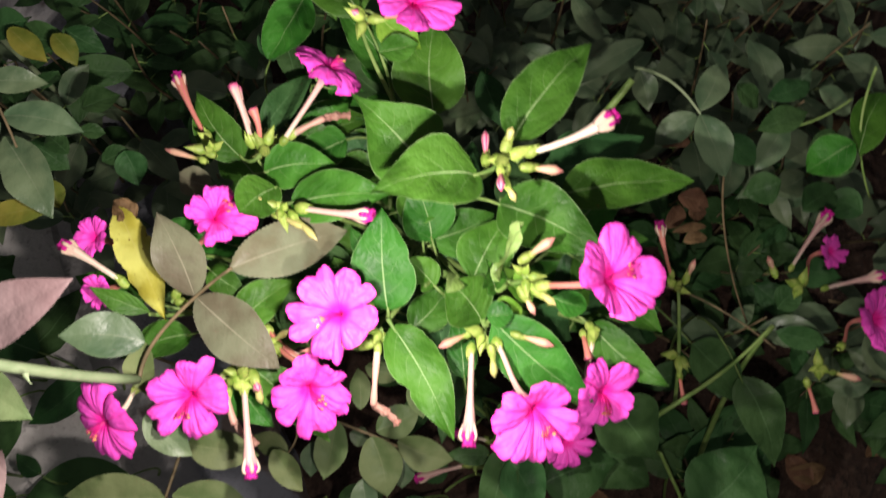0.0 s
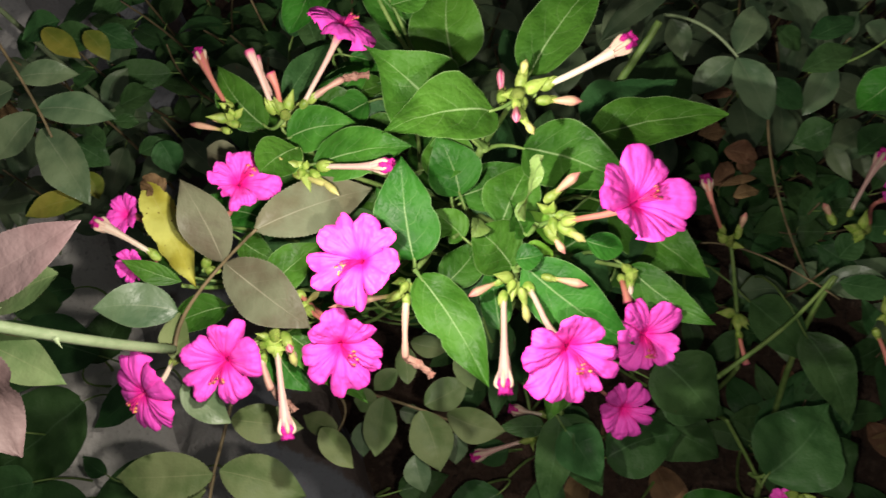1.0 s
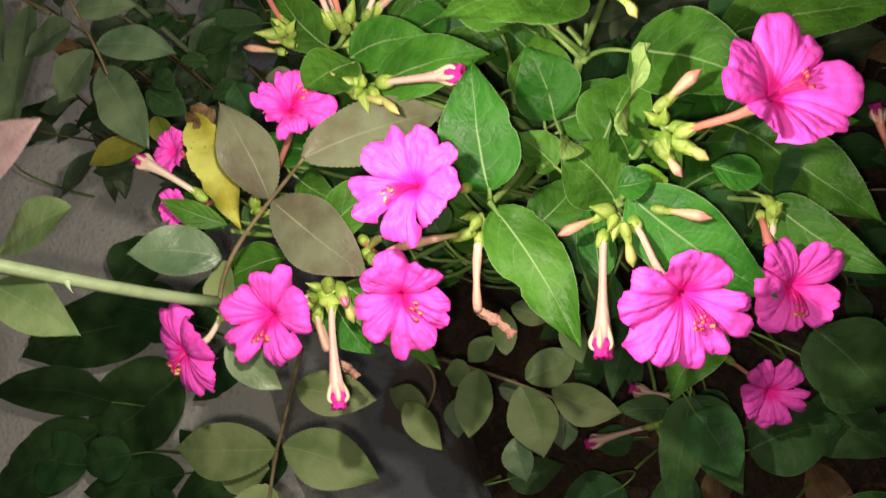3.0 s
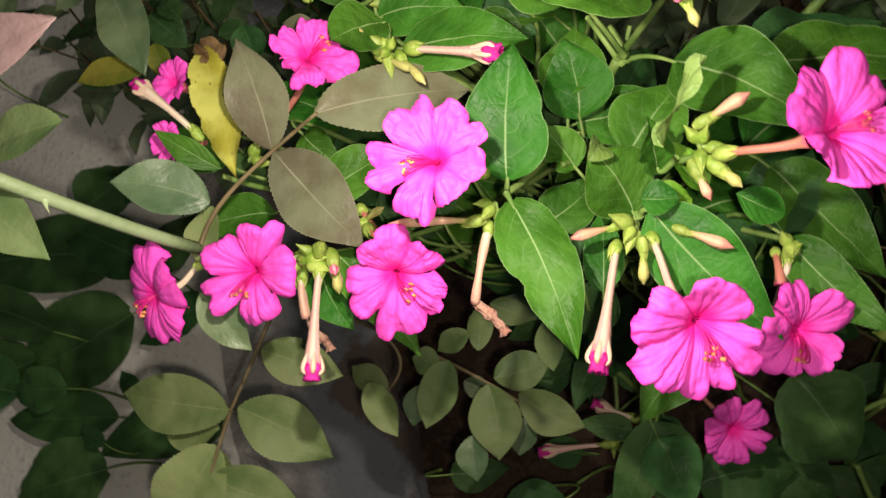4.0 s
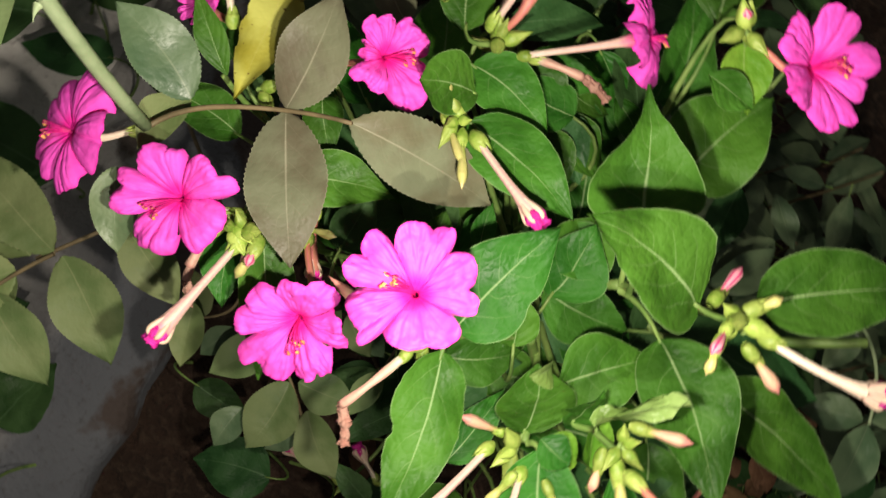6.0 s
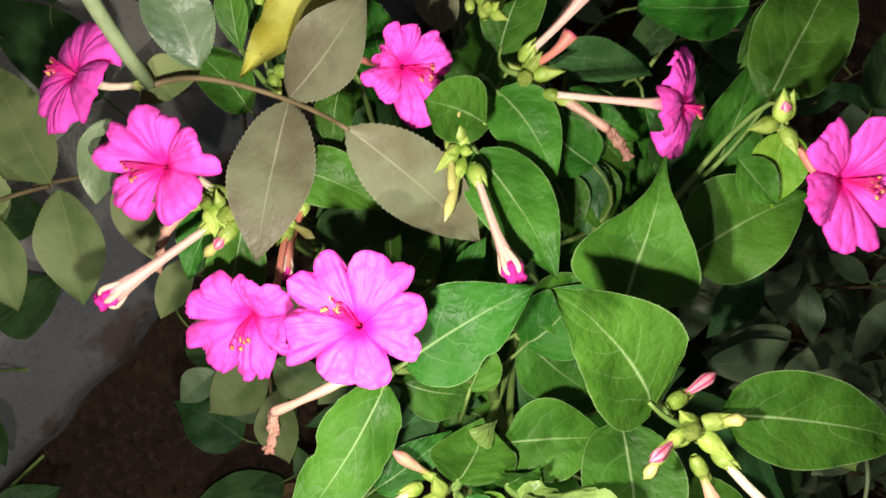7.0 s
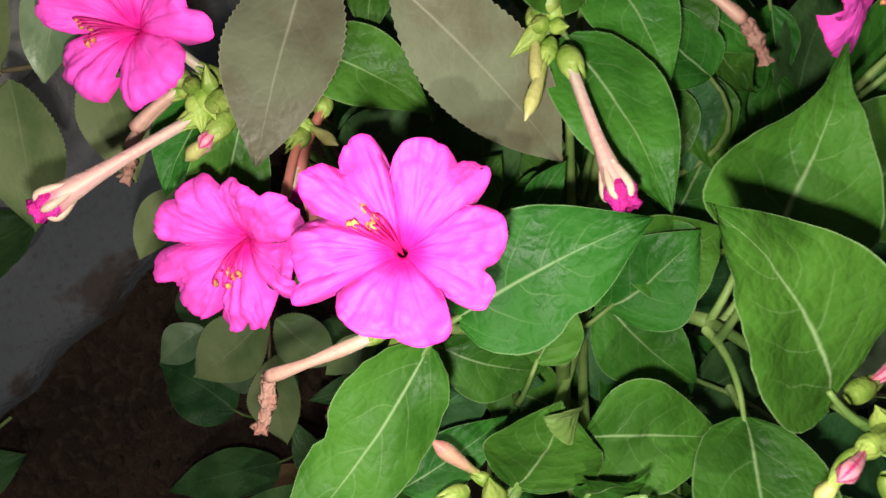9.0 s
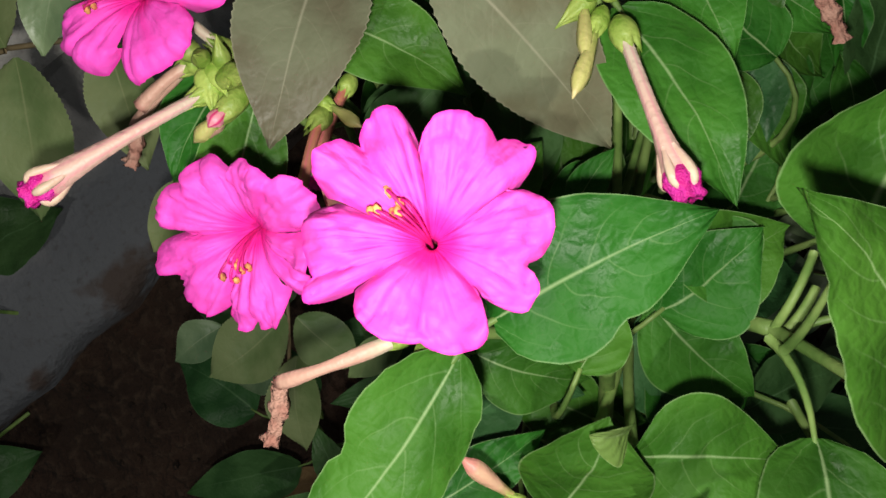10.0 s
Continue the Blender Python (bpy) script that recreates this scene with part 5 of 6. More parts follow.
leaf(low_rose, (-0.0844, -0.0115, 0.2260), (-0.1040, -0.0028, 0.2210), 0.0130, OLIVE, "rose", roll=8, fold=0.24)
leaf(low_rose, (-0.0617, 0.0015, 0.2260), (-0.0763, 0.0037, 0.2210), 0.0130, OLIVE, "rose", roll=-4, fold=0.24)
leaf(low_rose, (-0.0899, -0.0106, 0.2400), (-0.0741, -0.0320, 0.2360), 0.0150, OLIVE, "rose", roll=5, fold=0.24)
leaf(low_rose, (-0.0442, 0.0343, 0.2150), (-0.0231, 0.0297, 0.2110), 0.0128, OLIVE, "rose", roll=4, fold=0.24)
# dark rose bush
rod("leaf_stalk", ((-0.2447, 0.2131, 0.3400), (-0.2237, 0.1765, 0.3350), (-0.2060, 0.1522, 0.3320), (-0.1970, 0.1275, 0.3250)), 0.0009, 0.0006, BROWN_STEM, back_rose)
rod("cane", ((-0.2447, 0.2131, 0.3400), (-0.27, 0.24, 0.33), (-0.26, 0.22, 0.15), (-0.24, 0.20, 0.0)), 0.0012, 0.0022, ROSE_STEM, back_rose)
rod("leaf_stalk", ((-0.3119, 0.2145, 0.3100), (-0.2672, 0.1874, 0.3100), (-0.2546, 0.1781, 0.3120), (-0.2425, 0.1709, 0.3100)), 0.0016, 0.001, BROWN_STEM, back_rose)
leaf(back_rose, (-0.2075, 0.1447, 0.3200), (-0.1710, 0.1384, 0.3140), 0.0173, ROSE_GREEN, "rose", roll=0)
leaf(back_rose, (-0.2070, 0.1352, 0.3180), (-0.1834, 0.0967, 0.3120), 0.0229, ROSE_GREEN, "rose", roll=4)
leaf(back_rose, (-0.2171, 0.1538, 0.3260), (-0.2445, 0.1446, 0.3200), 0.0187, ROSE_GREEN, "rose", roll=6)
leaf(back_rose, (-0.2148, 0.1583, 0.3280), (-0.1864, 0.1599, 0.3220), 0.0131, ROSE_GREEN, "rose", roll=10)
leaf(back_rose, (-0.2080, 0.1414, 0.3220), (-0.2283, 0.1219, 0.3160), 0.0190, ROSE_GREEN, "rose", roll=-7)
leaf(back_rose, (-0.2502, 0.1735, 0.3150), (-0.2597, 0.1081, 0.3090), 0.0262, ROSE_GREEN, "rose", roll=8)
leaf(back_rose, (-0.2698, 0.1911, 0.3250), (-0.2657, 0.1437, 0.3190), 0.0207, ROSE_GREEN, "rose", roll=3)
leaf(back_rose, (-0.2816, 0.2029, 0.3300), (-0.2260, 0.1861, 0.3240), 0.0220, ROSE_GREEN, "rose", roll=8)
leaf(back_rose, (-0.1846, 0.1481, 0.2900), (-0.1731, 0.1488, 0.2840), 0.0095, DEEP, "rose", roll=-12)
leaf(back_rose, (-0.1838, 0.1409, 0.2600), (-0.1707, 0.1493, 0.2540), 0.0137, DEEP, "rose", roll=-7)
leaf(back_rose, (-0.1934, 0.1395, 0.2800), (-0.2090, 0.1527, 0.2740), 0.0116, DEEP, "rose", roll=3)
leaf(back_rose, (-0.2353, 0.1055, 0.2800), (-0.2168, 0.1126, 0.2740), 0.0138, DEEP, "rose", roll=-7)
leaf(back_rose, (-0.2609, 0.1785, 0.3000), (-0.2505, 0.2022, 0.2940), 0.0176, ROSE_GREEN, "rose", roll=-12)
leaf(back_rose, (-0.2165, 0.2080, 0.2900), (-0.2406, 0.2022, 0.2840), 0.0179, DEEP, "rose", roll=-2)
leaf(back_rose, (-0.2058, 0.2134, 0.2700), (-0.1851, 0.2028, 0.2640), 0.0153, DEEP, "rose", roll=-7)
leaf(back_rose, (-0.2210, 0.1837, 0.2600), (-0.2147, 0.1956, 0.2540), 0.0156, DEEP, "rose", roll=-12)
leaf(back_rose, (-0.2791, 0.1718, 0.3000), (-0.3131, 0.1602, 0.2940), 0.0207, ROSE_GREEN, "rose", roll=8)
leaf(back_rose, (-0.1992, 0.2004, 0.2800), (-0.2308, 0.2124, 0.2740), 0.0181, DEEP, "rose", roll=-7)
leaf(back_rose, (-0.2950, 0.2171, 0.2800), (-0.2830, 0.2357, 0.2740), 0.0158, DEEP, "rose", roll=-2)
leaf(back_rose, (-0.2064, 0.1799, 0.2400), (-0.1869, 0.1900, 0.2340), 0.0192, DEEP, "rose", roll=-12)
leaf(back_rose, (-0.1725, 0.1473, 0.2600), (-0.1655, 0.1296, 0.2540), 0.0178, DEEP, "rose", roll=3)
leaf(back_rose, (-0.2294, 0.1555, 0.2500), (-0.2080, 0.1416, 0.2440), 0.0187, DEEP, "rose", roll=3)
# plant beside it, in the dark
rod("stem", ((0.1851, -0.0724, 0.0000), (0.1828, 0.0058, 0.1000), (0.1803, 0.0365, 0.1700), (0.1983, 0.0603, 0.1900)), 0.0022, 0.0014, STEM, side_plant)
rod("stem", ((0.1255, 0.0853, 0.1900), (0.1432, 0.0833, 0.2000), (0.1711, 0.0666, 0.2000), (0.1966, 0.0461, 0.1950)), 0.0006, 0.0005, BROWN_STEM, side_plant)
rod("stem", ((0.1270, 0.0082, 0.1900), (0.1484, 0.0217, 0.1950), (0.1726, 0.0355, 0.1950), (0.1931, 0.0588, 0.2000)), 0.0014, 0.001, STEM, side_plant)
rod("stem", ((0.1470, 0.0153, 0.1500), (0.1436, 0.0370, 0.1800), (0.1423, 0.0665, 0.1900), (0.1410, 0.0828, 0.1950)), 0.0014, 0.001, STEM, side_plant)
rod("stem", ((0.1415, -0.0465, 0.1700), (0.1449, -0.0527, 0.1800), (0.1508, -0.0433, 0.1800), (0.1560, -0.0402, 0.1800)), 0.0012, 0.001, STEM, side_plant)
rod("stem", ((0.1392, -0.0160, 0.1400), (0.1417, -0.0335, 0.1600), (0.1448, -0.0467, 0.1700), (0.1442, -0.0533, 0.1800)), 0.0012, 0.001, STEM, side_plant)
rod("stem", ((0.1050, -0.0200, 0.0000), (0.1100, -0.0100, 0.0900), (0.1200, 0.0030, 0.1700), (0.1270, 0.0082, 0.1900)), 0.0017, 0.0014, STEM, side_plant)
rod("stem", ((0.1300, 0.0000, 0.0000), (0.1330, -0.0040, 0.0700), (0.1370, -0.0100, 0.1200), (0.1392, -0.0160, 0.1400)), 0.0015, 0.0012, STEM, side_plant)
rod("stem", ((0.1500, 0.0000, 0.0000), (0.1500, 0.0050, 0.0700), (0.1490, 0.0110, 0.1200), (0.1470, 0.0153, 0.1500)), 0.0016, 0.0014, STEM, side_plant)
cluster(side_plant, (0.1386, 0.0822, 0.1980), ((-0.6196, 0.4993, 0.6056), (0.8119, -0.4242, 0.4011), (0.0396, -0.1867, 0.9816),), 0.01, 0.0034)
cluster(side_plant, (0.2083, 0.0811, 0.2100), ((-0.8326, 0.2084, 0.5132), (-0.6084, -0.5876, 0.5334), (0.0609, 0.7945, 0.6042),), 0.012, 0.0036)
cluster(side_plant, (0.2192, 0.0344, 0.2000), ((-0.8758, -0.1349, 0.4634), (-0.3325, 0.6909, 0.6419), (0.0396, -0.1867, 0.9816),), 0.011, 0.0034)
cluster(side_plant, (0.1401, 0.0427, 0.1900), ((-0.8672, 0.0400, 0.4964), (-0.0230, -0.9487, 0.3152), (0.5013, -0.7321, 0.4612),), 0.011, 0.0034)
cluster(side_plant, (0.1638, -0.0598, 0.1800), ((-0.7719, 0.2356, 0.5905), (0.8157, 0.0512, 0.5762),), 0.01, 0.0034)
spent(side_plant, (0.2049, 0.0937, 0.2100), (0.2108, 0.1068, 0.2200), (0.2211, 0.1197, 0.2220), mouth=0.0034)
spent(side_plant, (0.1356, 0.0905, 0.2000), (0.1296, 0.1038, 0.2100), (0.1277, 0.1163, 0.2120), mouth=0.003, material=TUBE_RED)
spent(side_plant, (0.2242, 0.0803, 0.2100), (0.2351, 0.0829, 0.2150), (0.2513, 0.0860, 0.2150), mouth=0.003)
spent(side_plant, (0.1417, 0.0297, 0.1850), (0.1438, 0.0216, 0.1800), (0.1453, 0.0146, 0.1780), mouth=0.002, crown=False, material=TUBE_RED)
spent(side_plant, (0.2136, 0.0253, 0.1950), (0.2179, 0.0174, 0.1900), (0.2202, 0.0092, 0.1880), mouth=0.002, crown=False, material=TUBE_RED)
spent(side_plant, (0.1796, -0.0636, 0.1800), (0.1905, -0.0665, 0.1800), (0.2024, -0.0678, 0.1780), mouth=0.0034)
bud(side_plant, (0.1453, 0.0883, 0.2000), (0.1493, 0.0979, 0.2050), 0.0018, BUD)
bud(side_plant, (0.1932, 0.0903, 0.2100), (0.1896, 0.0984, 0.2120), 0.0018, BUD)
bud(side_plant, (0.2285, 0.0313, 0.2000), (0.2433, 0.0274, 0.2000), 0.0021, BUD)
bud(side_plant, (0.1697, -0.0648, 0.1800), (0.1812, -0.0695, 0.1780), 0.002, BUD)
flower(side_plant, (0.2497, 0.1112, 0.1650), (0.4841, -0.0747, 0.8718), 0.0114, (0.2237, 0.0889, 0.1800))
flower(side_plant, (0.2680, 0.0656, 0.1800), (0.4841, -0.0747, 0.8718), 0.0205, (0.2380, 0.0482, 0.1900))
flower(side_plant, (0.1576, -0.0627, 0.1720), (-0.4138, -0.2572, 0.8733), 0.0087, (0.1627, -0.0599, 0.1780))
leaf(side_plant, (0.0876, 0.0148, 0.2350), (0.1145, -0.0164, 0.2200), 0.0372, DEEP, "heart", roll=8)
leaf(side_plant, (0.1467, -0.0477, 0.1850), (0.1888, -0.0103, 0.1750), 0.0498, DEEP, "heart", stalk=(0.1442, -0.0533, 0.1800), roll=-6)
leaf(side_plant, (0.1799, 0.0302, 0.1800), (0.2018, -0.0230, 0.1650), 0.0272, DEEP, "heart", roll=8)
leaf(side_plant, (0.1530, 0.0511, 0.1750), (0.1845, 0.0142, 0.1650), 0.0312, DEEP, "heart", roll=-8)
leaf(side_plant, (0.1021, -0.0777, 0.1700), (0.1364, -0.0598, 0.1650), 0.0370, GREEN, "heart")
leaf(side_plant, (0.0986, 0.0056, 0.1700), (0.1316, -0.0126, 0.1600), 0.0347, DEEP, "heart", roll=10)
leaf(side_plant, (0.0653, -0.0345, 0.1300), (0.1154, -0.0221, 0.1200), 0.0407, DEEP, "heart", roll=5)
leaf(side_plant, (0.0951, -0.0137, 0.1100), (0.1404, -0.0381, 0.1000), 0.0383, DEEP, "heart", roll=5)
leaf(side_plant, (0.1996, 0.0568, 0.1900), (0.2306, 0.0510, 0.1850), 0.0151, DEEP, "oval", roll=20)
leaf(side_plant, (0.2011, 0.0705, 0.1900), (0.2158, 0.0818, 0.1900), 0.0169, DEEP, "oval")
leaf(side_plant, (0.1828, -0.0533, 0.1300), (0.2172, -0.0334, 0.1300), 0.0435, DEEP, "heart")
leaf(side_plant, (0.2144, 0.1507, 0.2200), (0.2434, 0.1629, 0.2200), 0.0295, DEEP, "oval")
# low weeds
leaf(weed, (-0.3163, 0.0596, 0.0910), (-0.4394, 0.0388, 0.0790), 0.0551, DEEP, "heart", roll=-5)
leaf(weed, (-0.3020, 0.0224, 0.0840), (-0.3874, -0.0331, 0.0720), 0.0652, DEEP, "heart", roll=-5)
leaf(weed, (-0.3480, 0.0030, 0.0960), (-0.4612, 0.0118, 0.0840), 0.0346, DEEP, "heart", roll=3)
leaf(weed, (-0.3661, -0.0156, 0.0810), (-0.4691, -0.0614, 0.0690), 0.0505, DEEP, "heart", roll=-2)
leaf(weed, (-0.3015, -0.0463, 0.0760), (-0.3882, -0.0588, 0.0640), 0.0359, DEEP, "heart", roll=5)
leaf(weed, (-0.2831, 0.0529, 0.1010), (-0.3701, 0.0766, 0.0890), 0.0415, DEEP, "heart", roll=0)
leaf(weed, (-0.2520, 0.0383, 0.0860), (-0.2978, 0.0035, 0.0740), 0.0297, DEEP, "heart", roll=7)
leaf(weed, (-0.2161, -0.0316, 0.0910), (-0.3053, -0.0719, 0.0790), 0.0452, DEEP, "heart", roll=-4)
leaf(weed, (-0.2949, -0.0788, 0.0860), (-0.3619, -0.1067, 0.0740), 0.0548, DEEP, "heart", roll=5)
leaf(weed, (-0.3295, -0.0325, 0.0960), (-0.3780, -0.0404, 0.0840), 0.0304, DEEP, "heart", roll=-5)
leaf(weed, (-0.2718, -0.0296, 0.1060), (-0.2942, -0.0164, 0.0940), 0.0133, DEEP, "heart", roll=8)
leaf(weed, (-0.2882, -0.0623, 0.1060), (-0.3142, -0.0528, 0.0940), 0.0119, DEEP, "heart", roll=-6)
leaf(weed, (-0.3049, 0.0516, 0.0760), (-0.2719, 0.1053, 0.0640), 0.0335, DEEP, "heart", roll=-4)
leaf(weed, (-0.3495, 0.0862, 0.0960), (-0.3147, 0.1246, 0.0840), 0.0456, DEEP, "heart", roll=-3)
leaf(weed, (-0.4382, 0.1994, 0.1060), (-0.3988, 0.2363, 0.0940), 0.0338, DEEP, "heart", roll=-6)
leaf(weed, (-0.3063, 0.1043, 0.0960), (-0.3560, 0.0934, 0.0840), 0.0229, DEEP, "heart", roll=0)
leaf(weed, (-0.3710, -0.0392, 0.0860), (-0.4285, -0.0253, 0.0740), 0.0435, DEEP, "heart", roll=4)
leaf(weed, (-0.1285, -0.1445, 0.0900), (-0.1346, -0.1014, 0.0800), 0.0407, DEEP, "heart", roll=-12)
leaf(weed, (-0.0036, -0.0545, 0.0900), (-0.0413, -0.0808, 0.0800), 0.0348, DEEP, "heart", roll=8)
leaf(weed, (0.0296, -0.0454, 0.0900), (0.0187, -0.1027, 0.0800), 0.0284, DEEP, "heart", roll=-12)
leaf(weed, (-0.1853, -0.1194, 0.0900), (-0.1716, -0.0897, 0.0800), 0.0314, DEEP, "heart", roll=-12)
leaf(weed, (-0.0888, -0.1743, 0.0900), (-0.0548, -0.1792, 0.0800), 0.0186, DEEP, "heart", roll=-2)
leaf(weed, (-0.0301, -0.1938, 0.0900), (-0.0292, -0.1581, 0.0800), 0.0279, DEEP, "heart", roll=-2)
leaf(weed, (-0.0723, -0.0505, 0.0900), (-0.0385, -0.0416, 0.0800), 0.0222, DEEP, "heart", roll=8)
leaf(weed, (0.0040, -0.0269, 0.0900), (-0.0239, -0.0277, 0.0800), 0.0191, DEEP, "heart", roll=-12)
leaf(weed, (0.0472, 0.0003, 0.0900), (0.0509, -0.0304, 0.0800), 0.0255, DEEP, "heart", roll=-7)
# shrub behind, to the side
rod("stalk", ((0.0660, 0.1397, 0.2800), (0.0741, 0.1474, 0.2900), (0.0817, 0.1546, 0.3000), (0.0922, 0.1670, 0.3100)), 0.0022, 0.0018, STEM, side_shrub)
rod("stalk", ((0.1036, 0.1909, 0.2700), (0.1256, 0.1903, 0.2650), (0.1360, 0.1757, 0.2600), (0.1405, 0.1682, 0.2600)), 0.0009, 0.0007, ROSE_STEM, side_shrub)
rod("stalk", ((0.1547, 0.1379, 0.2500), (0.1599, 0.1230, 0.2200), (0.1731, 0.0892, 0.1900), (0.1934, 0.0658, 0.1600)), 0.0007, 0.0006, BROWN_STEM, side_shrub)
rod("stalk", ((0.2395, 0.1954, 0.2600), (0.2296, 0.1721, 0.2550), (0.2275, 0.1515, 0.2500), (0.2489, 0.1316, 0.2200)), 0.0009, 0.0006, STEM, side_shrub)
rod("stalk", ((0.1858, 0.1691, 0.2300), (0.2042, 0.1671, 0.2400), (0.2174, 0.1730, 0.2400), (0.2298, 0.1811, 0.2500)), 0.0009, 0.0006, STEM, side_shrub)
leaf(side_shrub, (0.1405, 0.1682, 0.2600), (0.1544, 0.1350, 0.2520), 0.0214, ROSE_GREEN, "oval", roll=-5)
leaf(side_shrub, (0.1401, 0.1702, 0.2600), (0.1548, 0.2000, 0.2520), 0.0174, ROSE_GREEN, "oval", roll=-11)
leaf(side_shrub, (0.1397, 0.1695, 0.2550), (0.1180, 0.1553, 0.2470), 0.0162, ROSE_GREEN, "oval", roll=-2)
leaf(side_shrub, (0.2279, 0.1548, 0.2500), (0.2034, 0.1404, 0.2420), 0.0242, GREEN, "oval", roll=8)
leaf(side_shrub, (0.2301, 0.1481, 0.2500), (0.2511, 0.1870, 0.2420), 0.0218, GREEN, "oval", roll=3)
leaf(side_shrub, (0.1791, 0.1659, 0.2400), (0.2126, 0.1810, 0.2320), 0.0160, DEEP, "lance", roll=-4)
leaf(side_shrub, (0.1859, 0.1852, 0.2400), (0.2158, 0.1993, 0.2320), 0.0155, DEEP, "lance", roll=-12)
leaf(side_shrub, (0.0977, 0.1533, 0.2400), (0.1129, 0.1865, 0.2320), 0.0370, DEEP, "heart", roll=-2)
leaf(side_shrub, (0.1108, 0.1988, 0.2500), (0.1167, 0.1767, 0.2420), 0.0159, ROSE_GREEN, "lance", roll=-2)
leaf(side_shrub, (0.0924, 0.1876, 0.2400), (0.0720, 0.2067, 0.2320), 0.0196, ROSE_GREEN, "lance", roll=-2)
leaf(side_shrub, (0.1632, 0.1670, 0.2300), (0.1832, 0.1518, 0.2220), 0.0163, DEEP, "oval", roll=8)
leaf(side_shrub, (0.2065, 0.1480, 0.2000), (0.1847, 0.1413, 0.1920), 0.0206, DEEP, "lance", roll=-12)
leaf(side_shrub, (0.2178, 0.1297, 0.2000), (0.2429, 0.1452, 0.1920), 0.0204, DEEP, "oval", roll=-12)
leaf(side_shrub, (0.1728, 0.1977, 0.2300), (0.1870, 0.1865, 0.2220), 0.0148, DEEP, "oval", roll=-7)
leaf(side_shrub, (0.2208, 0.1947, 0.2300), (0.2419, 0.1831, 0.2220), 0.0164, ROSE_GREEN, "oval", roll=-7)
leaf(side_shrub, (0.2540, 0.1276, 0.2000), (0.2353, 0.1384, 0.1920), 0.0204, DEEP, "oval", roll=-12)
leaf(side_shrub, (0.1319, 0.1665, 0.2100), (0.1498, 0.1697, 0.2071), 0.0088, DRY, "oval", roll=-7, arch=0.12, fold=0.3, wave=0.12, name='dead_leaf')
leaf(side_shrub, (0.1290, 0.1482, 0.2000), (0.1459, 0.1501, 0.1971), 0.0123, DRY, "oval", roll=-15, arch=0.12, fold=0.3, wave=0.12, name='dead_leaf')
leaf(side_shrub, (0.1459, 0.1412, 0.1900), (0.1651, 0.1348, 0.1871), 0.0143, DRY, "oval", roll=11, arch=0.12, fold=0.3, wave=0.12, name='dead_leaf')
leaf(side_shrub, (0.1379, 0.1158, 0.2000), (0.1595, 0.1198, 0.1971), 0.0055, DRY, "oval", roll=5, arch=0.12, fold=0.3, wave=0.12, name='dead_leaf')
leaf(side_shrub, (0.1503, 0.1150, 0.1800), (0.1663, 0.1175, 0.1771), 0.0100, DRY, "oval", roll=-14, arch=0.12, fold=0.3, wave=0.12, name='dead_leaf')
leaf(side_shrub, (0.1418, 0.1248, 0.1700), (0.1530, 0.1414, 0.1671), 0.0112, DRY, "oval", roll=3, arch=0.12, fold=0.3, wave=0.12, name='dead_leaf')
leaf(side_shrub, (0.1540, 0.1364, 0.1900), (0.1572, 0.1242, 0.1871), 0.0107, DRY, "oval", roll=-12, arch=0.12, fold=0.3, wave=0.12, name='dead_leaf')
leaf(side_shrub, (0.1105, 0.0866, 0.1100), (0.1399, 0.0944, 0.1071), 0.0147, DRY, "oval", roll=3, arch=0.12, fold=0.3, wave=0.12, name='dead_leaf')
leaf(side_shrub, (0.1195, 0.1023, 0.1100), (0.1358, 0.0875, 0.1071), 0.0122, DRY, "oval", roll=-2, arch=0.12, fold=0.3, wave=0.12, name='dead_leaf')

# ---- background: a dim tangle of leaves on thin stalks over the soil ----
rng = random.Random(11)


def sprig(plant, foot, top, leaves, size, material, shape):
    """A thin stalk with leaves set along it by turns."""
    f, t_ = Vector(foot), Vector(top)
    mid = (f + t_) / 2 + Vector((rng.uniform(-0.02, 0.02), rng.uniform(-0.02, 0.02), 0.02))
    rod("stalk", (f, mid, t_), 0.0014, 0.0006, BROWN_STEM, plant, sides=6, count=10)
    line = bezier((f, mid, t_), 20)
    for k in range(leaves):
        p = line[6 + int(14 * k / leaves)]
        a = 2.4 * k + rng.uniform(-0.5, 0.5)
        way = Vector((math.cos(a), math.sin(a), rng.uniform(-0.35, 0.35)))
        s = size * rng.uniform(0.7, 1.25)
        b = p + way * 0.006
        leaf(plant, b, b + way * s, s * rng.uniform(0.42, 0.6), material, shape, roll=rng.uniform(-25, 25), arch=rng.uniform(0.02, 0.1), stalk=tuple(p), stalk_r=0.0005)


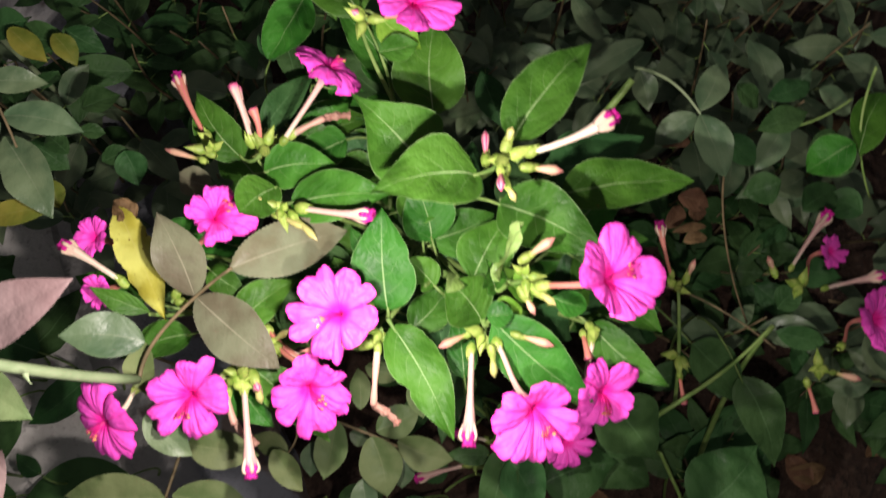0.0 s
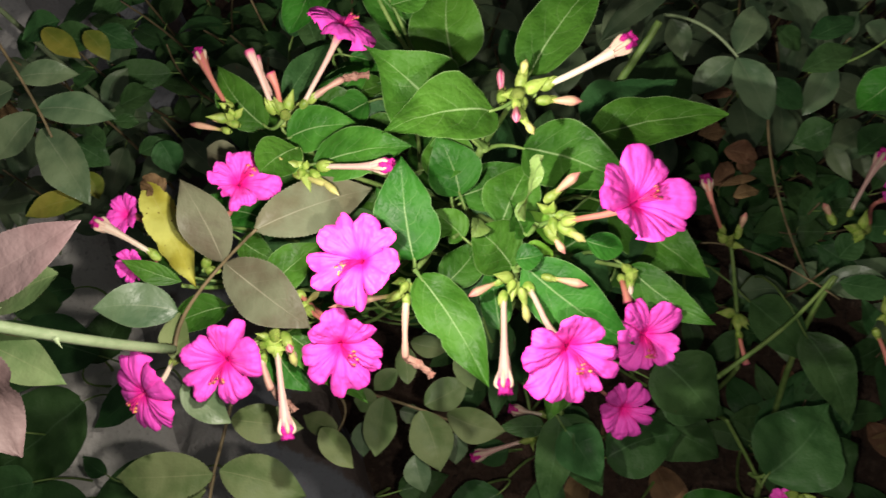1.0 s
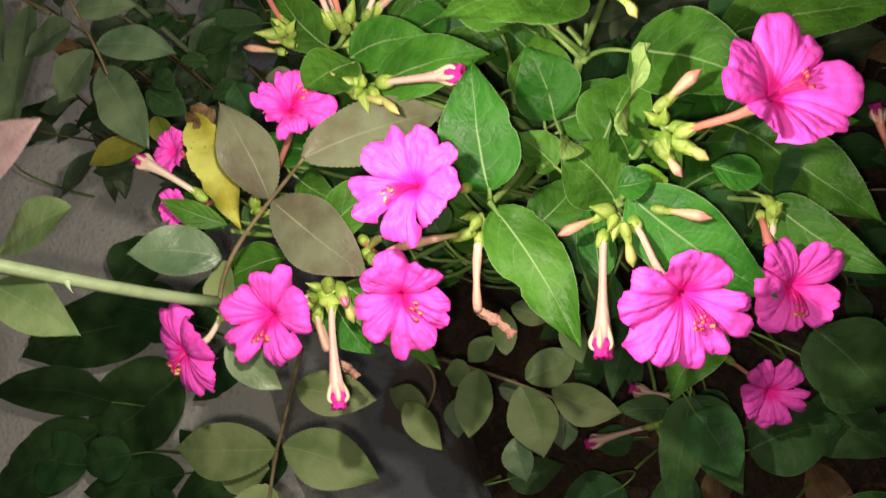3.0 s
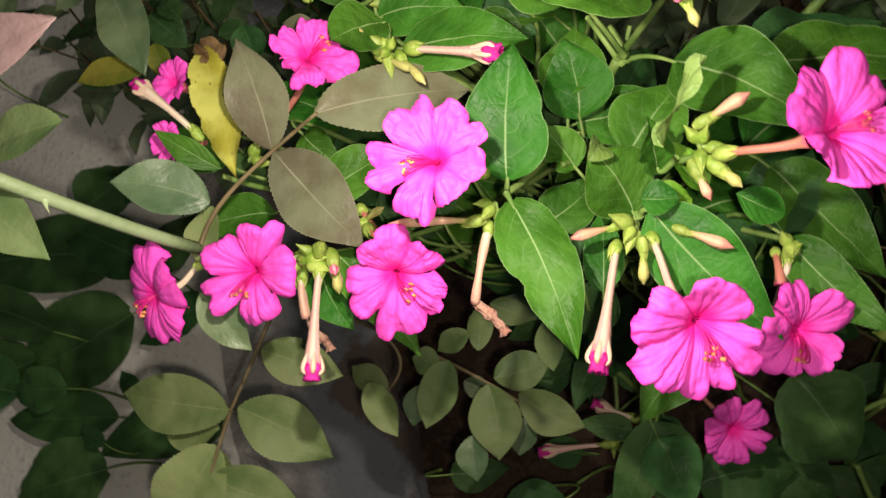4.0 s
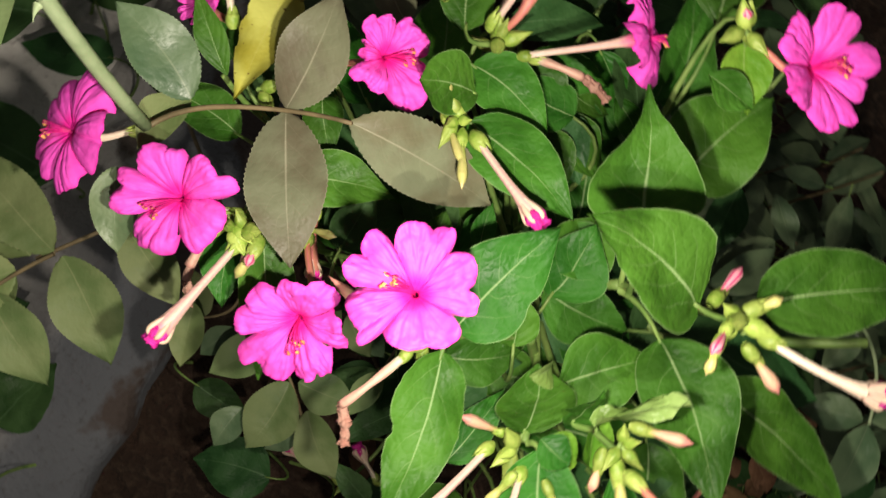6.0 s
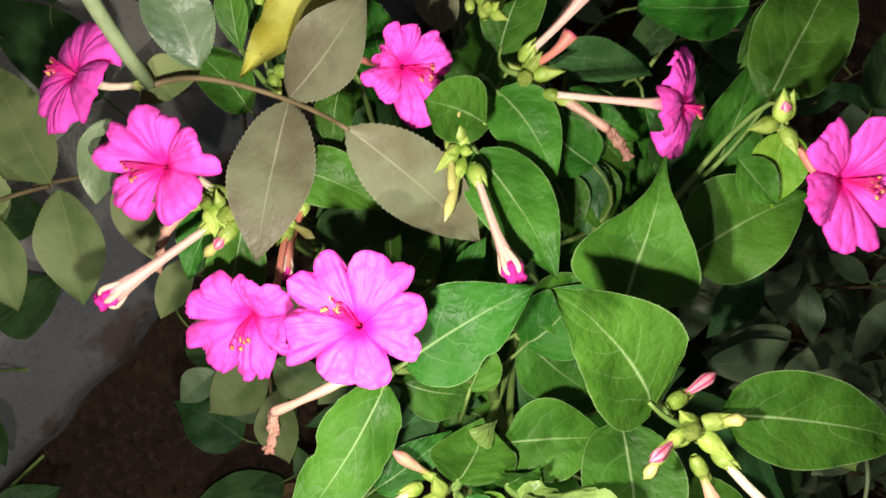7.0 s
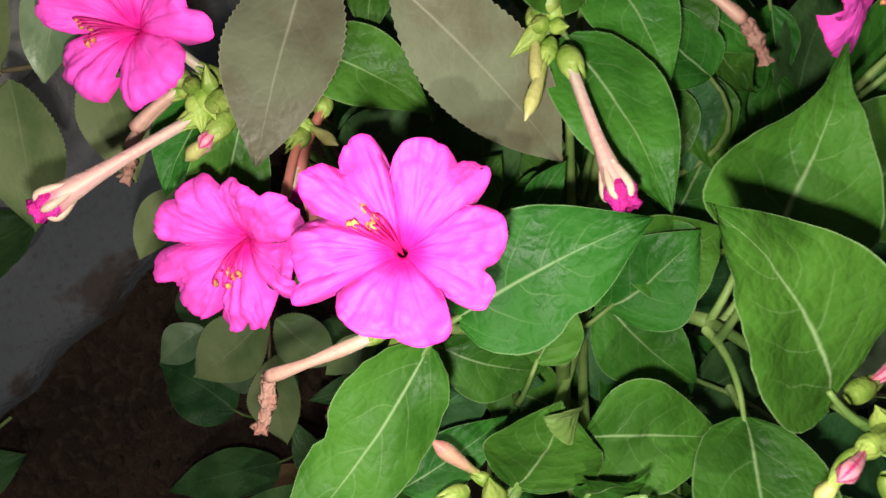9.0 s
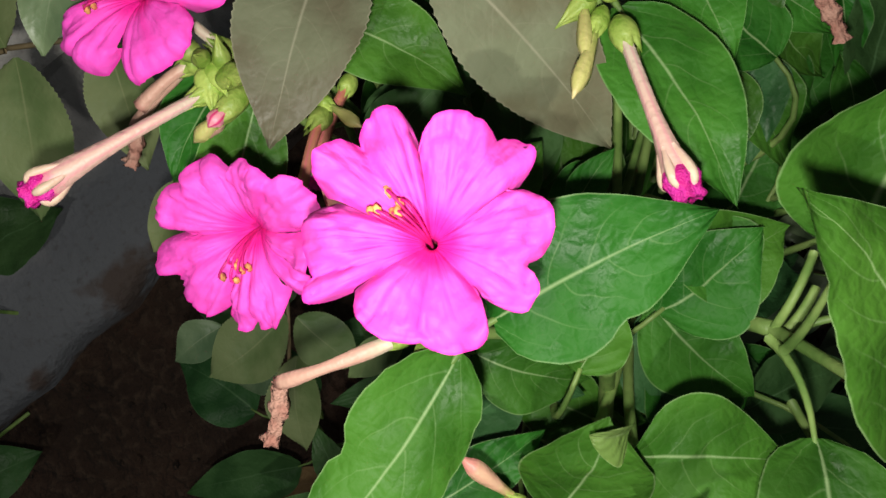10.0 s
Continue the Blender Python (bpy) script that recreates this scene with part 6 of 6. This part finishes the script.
for x0, x1, y0, y1, n, tall, size, material, shape, words in (
    (-0.34, -0.02, 0.19, 0.36, 30, 0.24, 0.034, DEEP, "rose", "dim rose thicket with small toothed leaves"),
    (-0.38, -0.13, 0.165, 0.26, 20, 0.25, 0.036, ROSE_GREEN, "rose", "dark green rose shoots over the concrete edge"),
    (-0.02, 0.22, 0.18, 0.38, 32, 0.24, 0.036, ROSE_GREEN, "oval", "low tangle of dark oval leaves behind the flowers"),
    (0.13, 0.38, 0.06, 0.34, 34, 0.22, 0.034, ROSE_GREEN, "lance", "dim shrub with narrow dark leaves"),
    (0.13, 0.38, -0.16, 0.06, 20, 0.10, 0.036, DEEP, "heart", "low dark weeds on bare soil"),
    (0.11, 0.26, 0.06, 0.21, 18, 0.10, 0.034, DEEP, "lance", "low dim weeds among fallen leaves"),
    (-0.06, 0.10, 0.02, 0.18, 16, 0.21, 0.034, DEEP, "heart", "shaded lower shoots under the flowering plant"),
):
    bush = thing("shrub", ((x0 + x1) / 2, (y0 + y1) / 2, 0.0), words, "shrub", "undergrowth")
    for _ in range(n):
        x, y = rng.uniform(x0, x1), rng.uniform(y0, y1)
        if 0.11 < x < 0.235 and 0.09 < y < 0.205 and tall > 0.1:
            continue
        sprig(bush, (x, y, 0.0), (x + rng.uniform(-0.04, 0.04), y + rng.uniform(-0.04, 0.04), tall * rng.uniform(0.45, 1.0)), rng.randint(5, 8), size, material, shape)

# ---- older leaves lower in the main plant ----
rng = random.Random(23)
for k in range(84):
    a, d = rng.uniform(0, 6.3), rng.uniform(0.015, 0.095)
    p = Vector((0.0 + d * 1.15 * math.cos(a), 0.075 + d * 0.85 * math.sin(a), rng.uniform(0.20, 0.315)))
    p.y = max(p.y, 0.052)
    p.x = min(p.x, 0.062)
    out = a + rng.uniform(-1.0, 1.0)
    if p.y < 0.075 and math.sin(out) < 0.2:
        out = -out
    s = rng.uniform(0.034, 0.055)
    way = Vector((math.cos(out), math.sin(out), rng.uniform(-0.35, 0.1)))
    leaf(main, p, p + way * s, s * rng.uniform(0.5, 0.64), GREEN if k % 3 else DEEP, "heart", roll=rng.uniform(-20, 20), arch=rng.uniform(0.02, 0.09), bite=rng.choice((0, 0, 0.35)), stalk=(0.004 + 0.3 * (p.x - 0.004), 0.07 + 0.3 * (p.y - 0.07), p.z - 0.05))

# ---- fallen leaves and crumbs on the soil ----
for k in range(26):
    x, y = rng.uniform(0.02, 0.34), rng.uniform(-0.15, 0.34)
    a, s = rng.uniform(0, 6.3), rng.uniform(0.025, 0.05)
    z = 0.012
    ob = mesh_object("fallen_leaf", leaf_mesh(s, s * rng.uniform(0.4, 0.6), "oval", rng.uniform(0.05, 0.2), rng.uniform(-0.3, 0.4), 0.12, 900 + k), DRY, along((x, y, z), (x + math.cos(a), y + math.sin(a), z + rng.uniform(-0.1, 0.2)), rng.uniform(-20, 20)))
    tagged(ob, "curled dry brown leaf lying on the soil", "dead leaf", "fallen leaves")
bm = bmesh.new()
for k in range(700):
    x, y, s = rng.uniform(-0.12, 0.3), rng.uniform(-0.3, 0.3), rng.uniform(0.001, 0.004)
    bmesh.ops.create_icosphere(bm, subdivisions=1, radius=s, matrix=Matrix.Translation((x, y, 0.004)) @ pose(0, 0, 0, rng.uniform(0, 180), rng.uniform(0, 180), 0) @ Matrix.Diagonal((1, 0.7, 0.55, 1)))
tagged(mesh_object("soil_crumbs", bm, SOIL, smooth=False), "small crumbs of brown earth strewn on soil", "soil", kind="stuff")
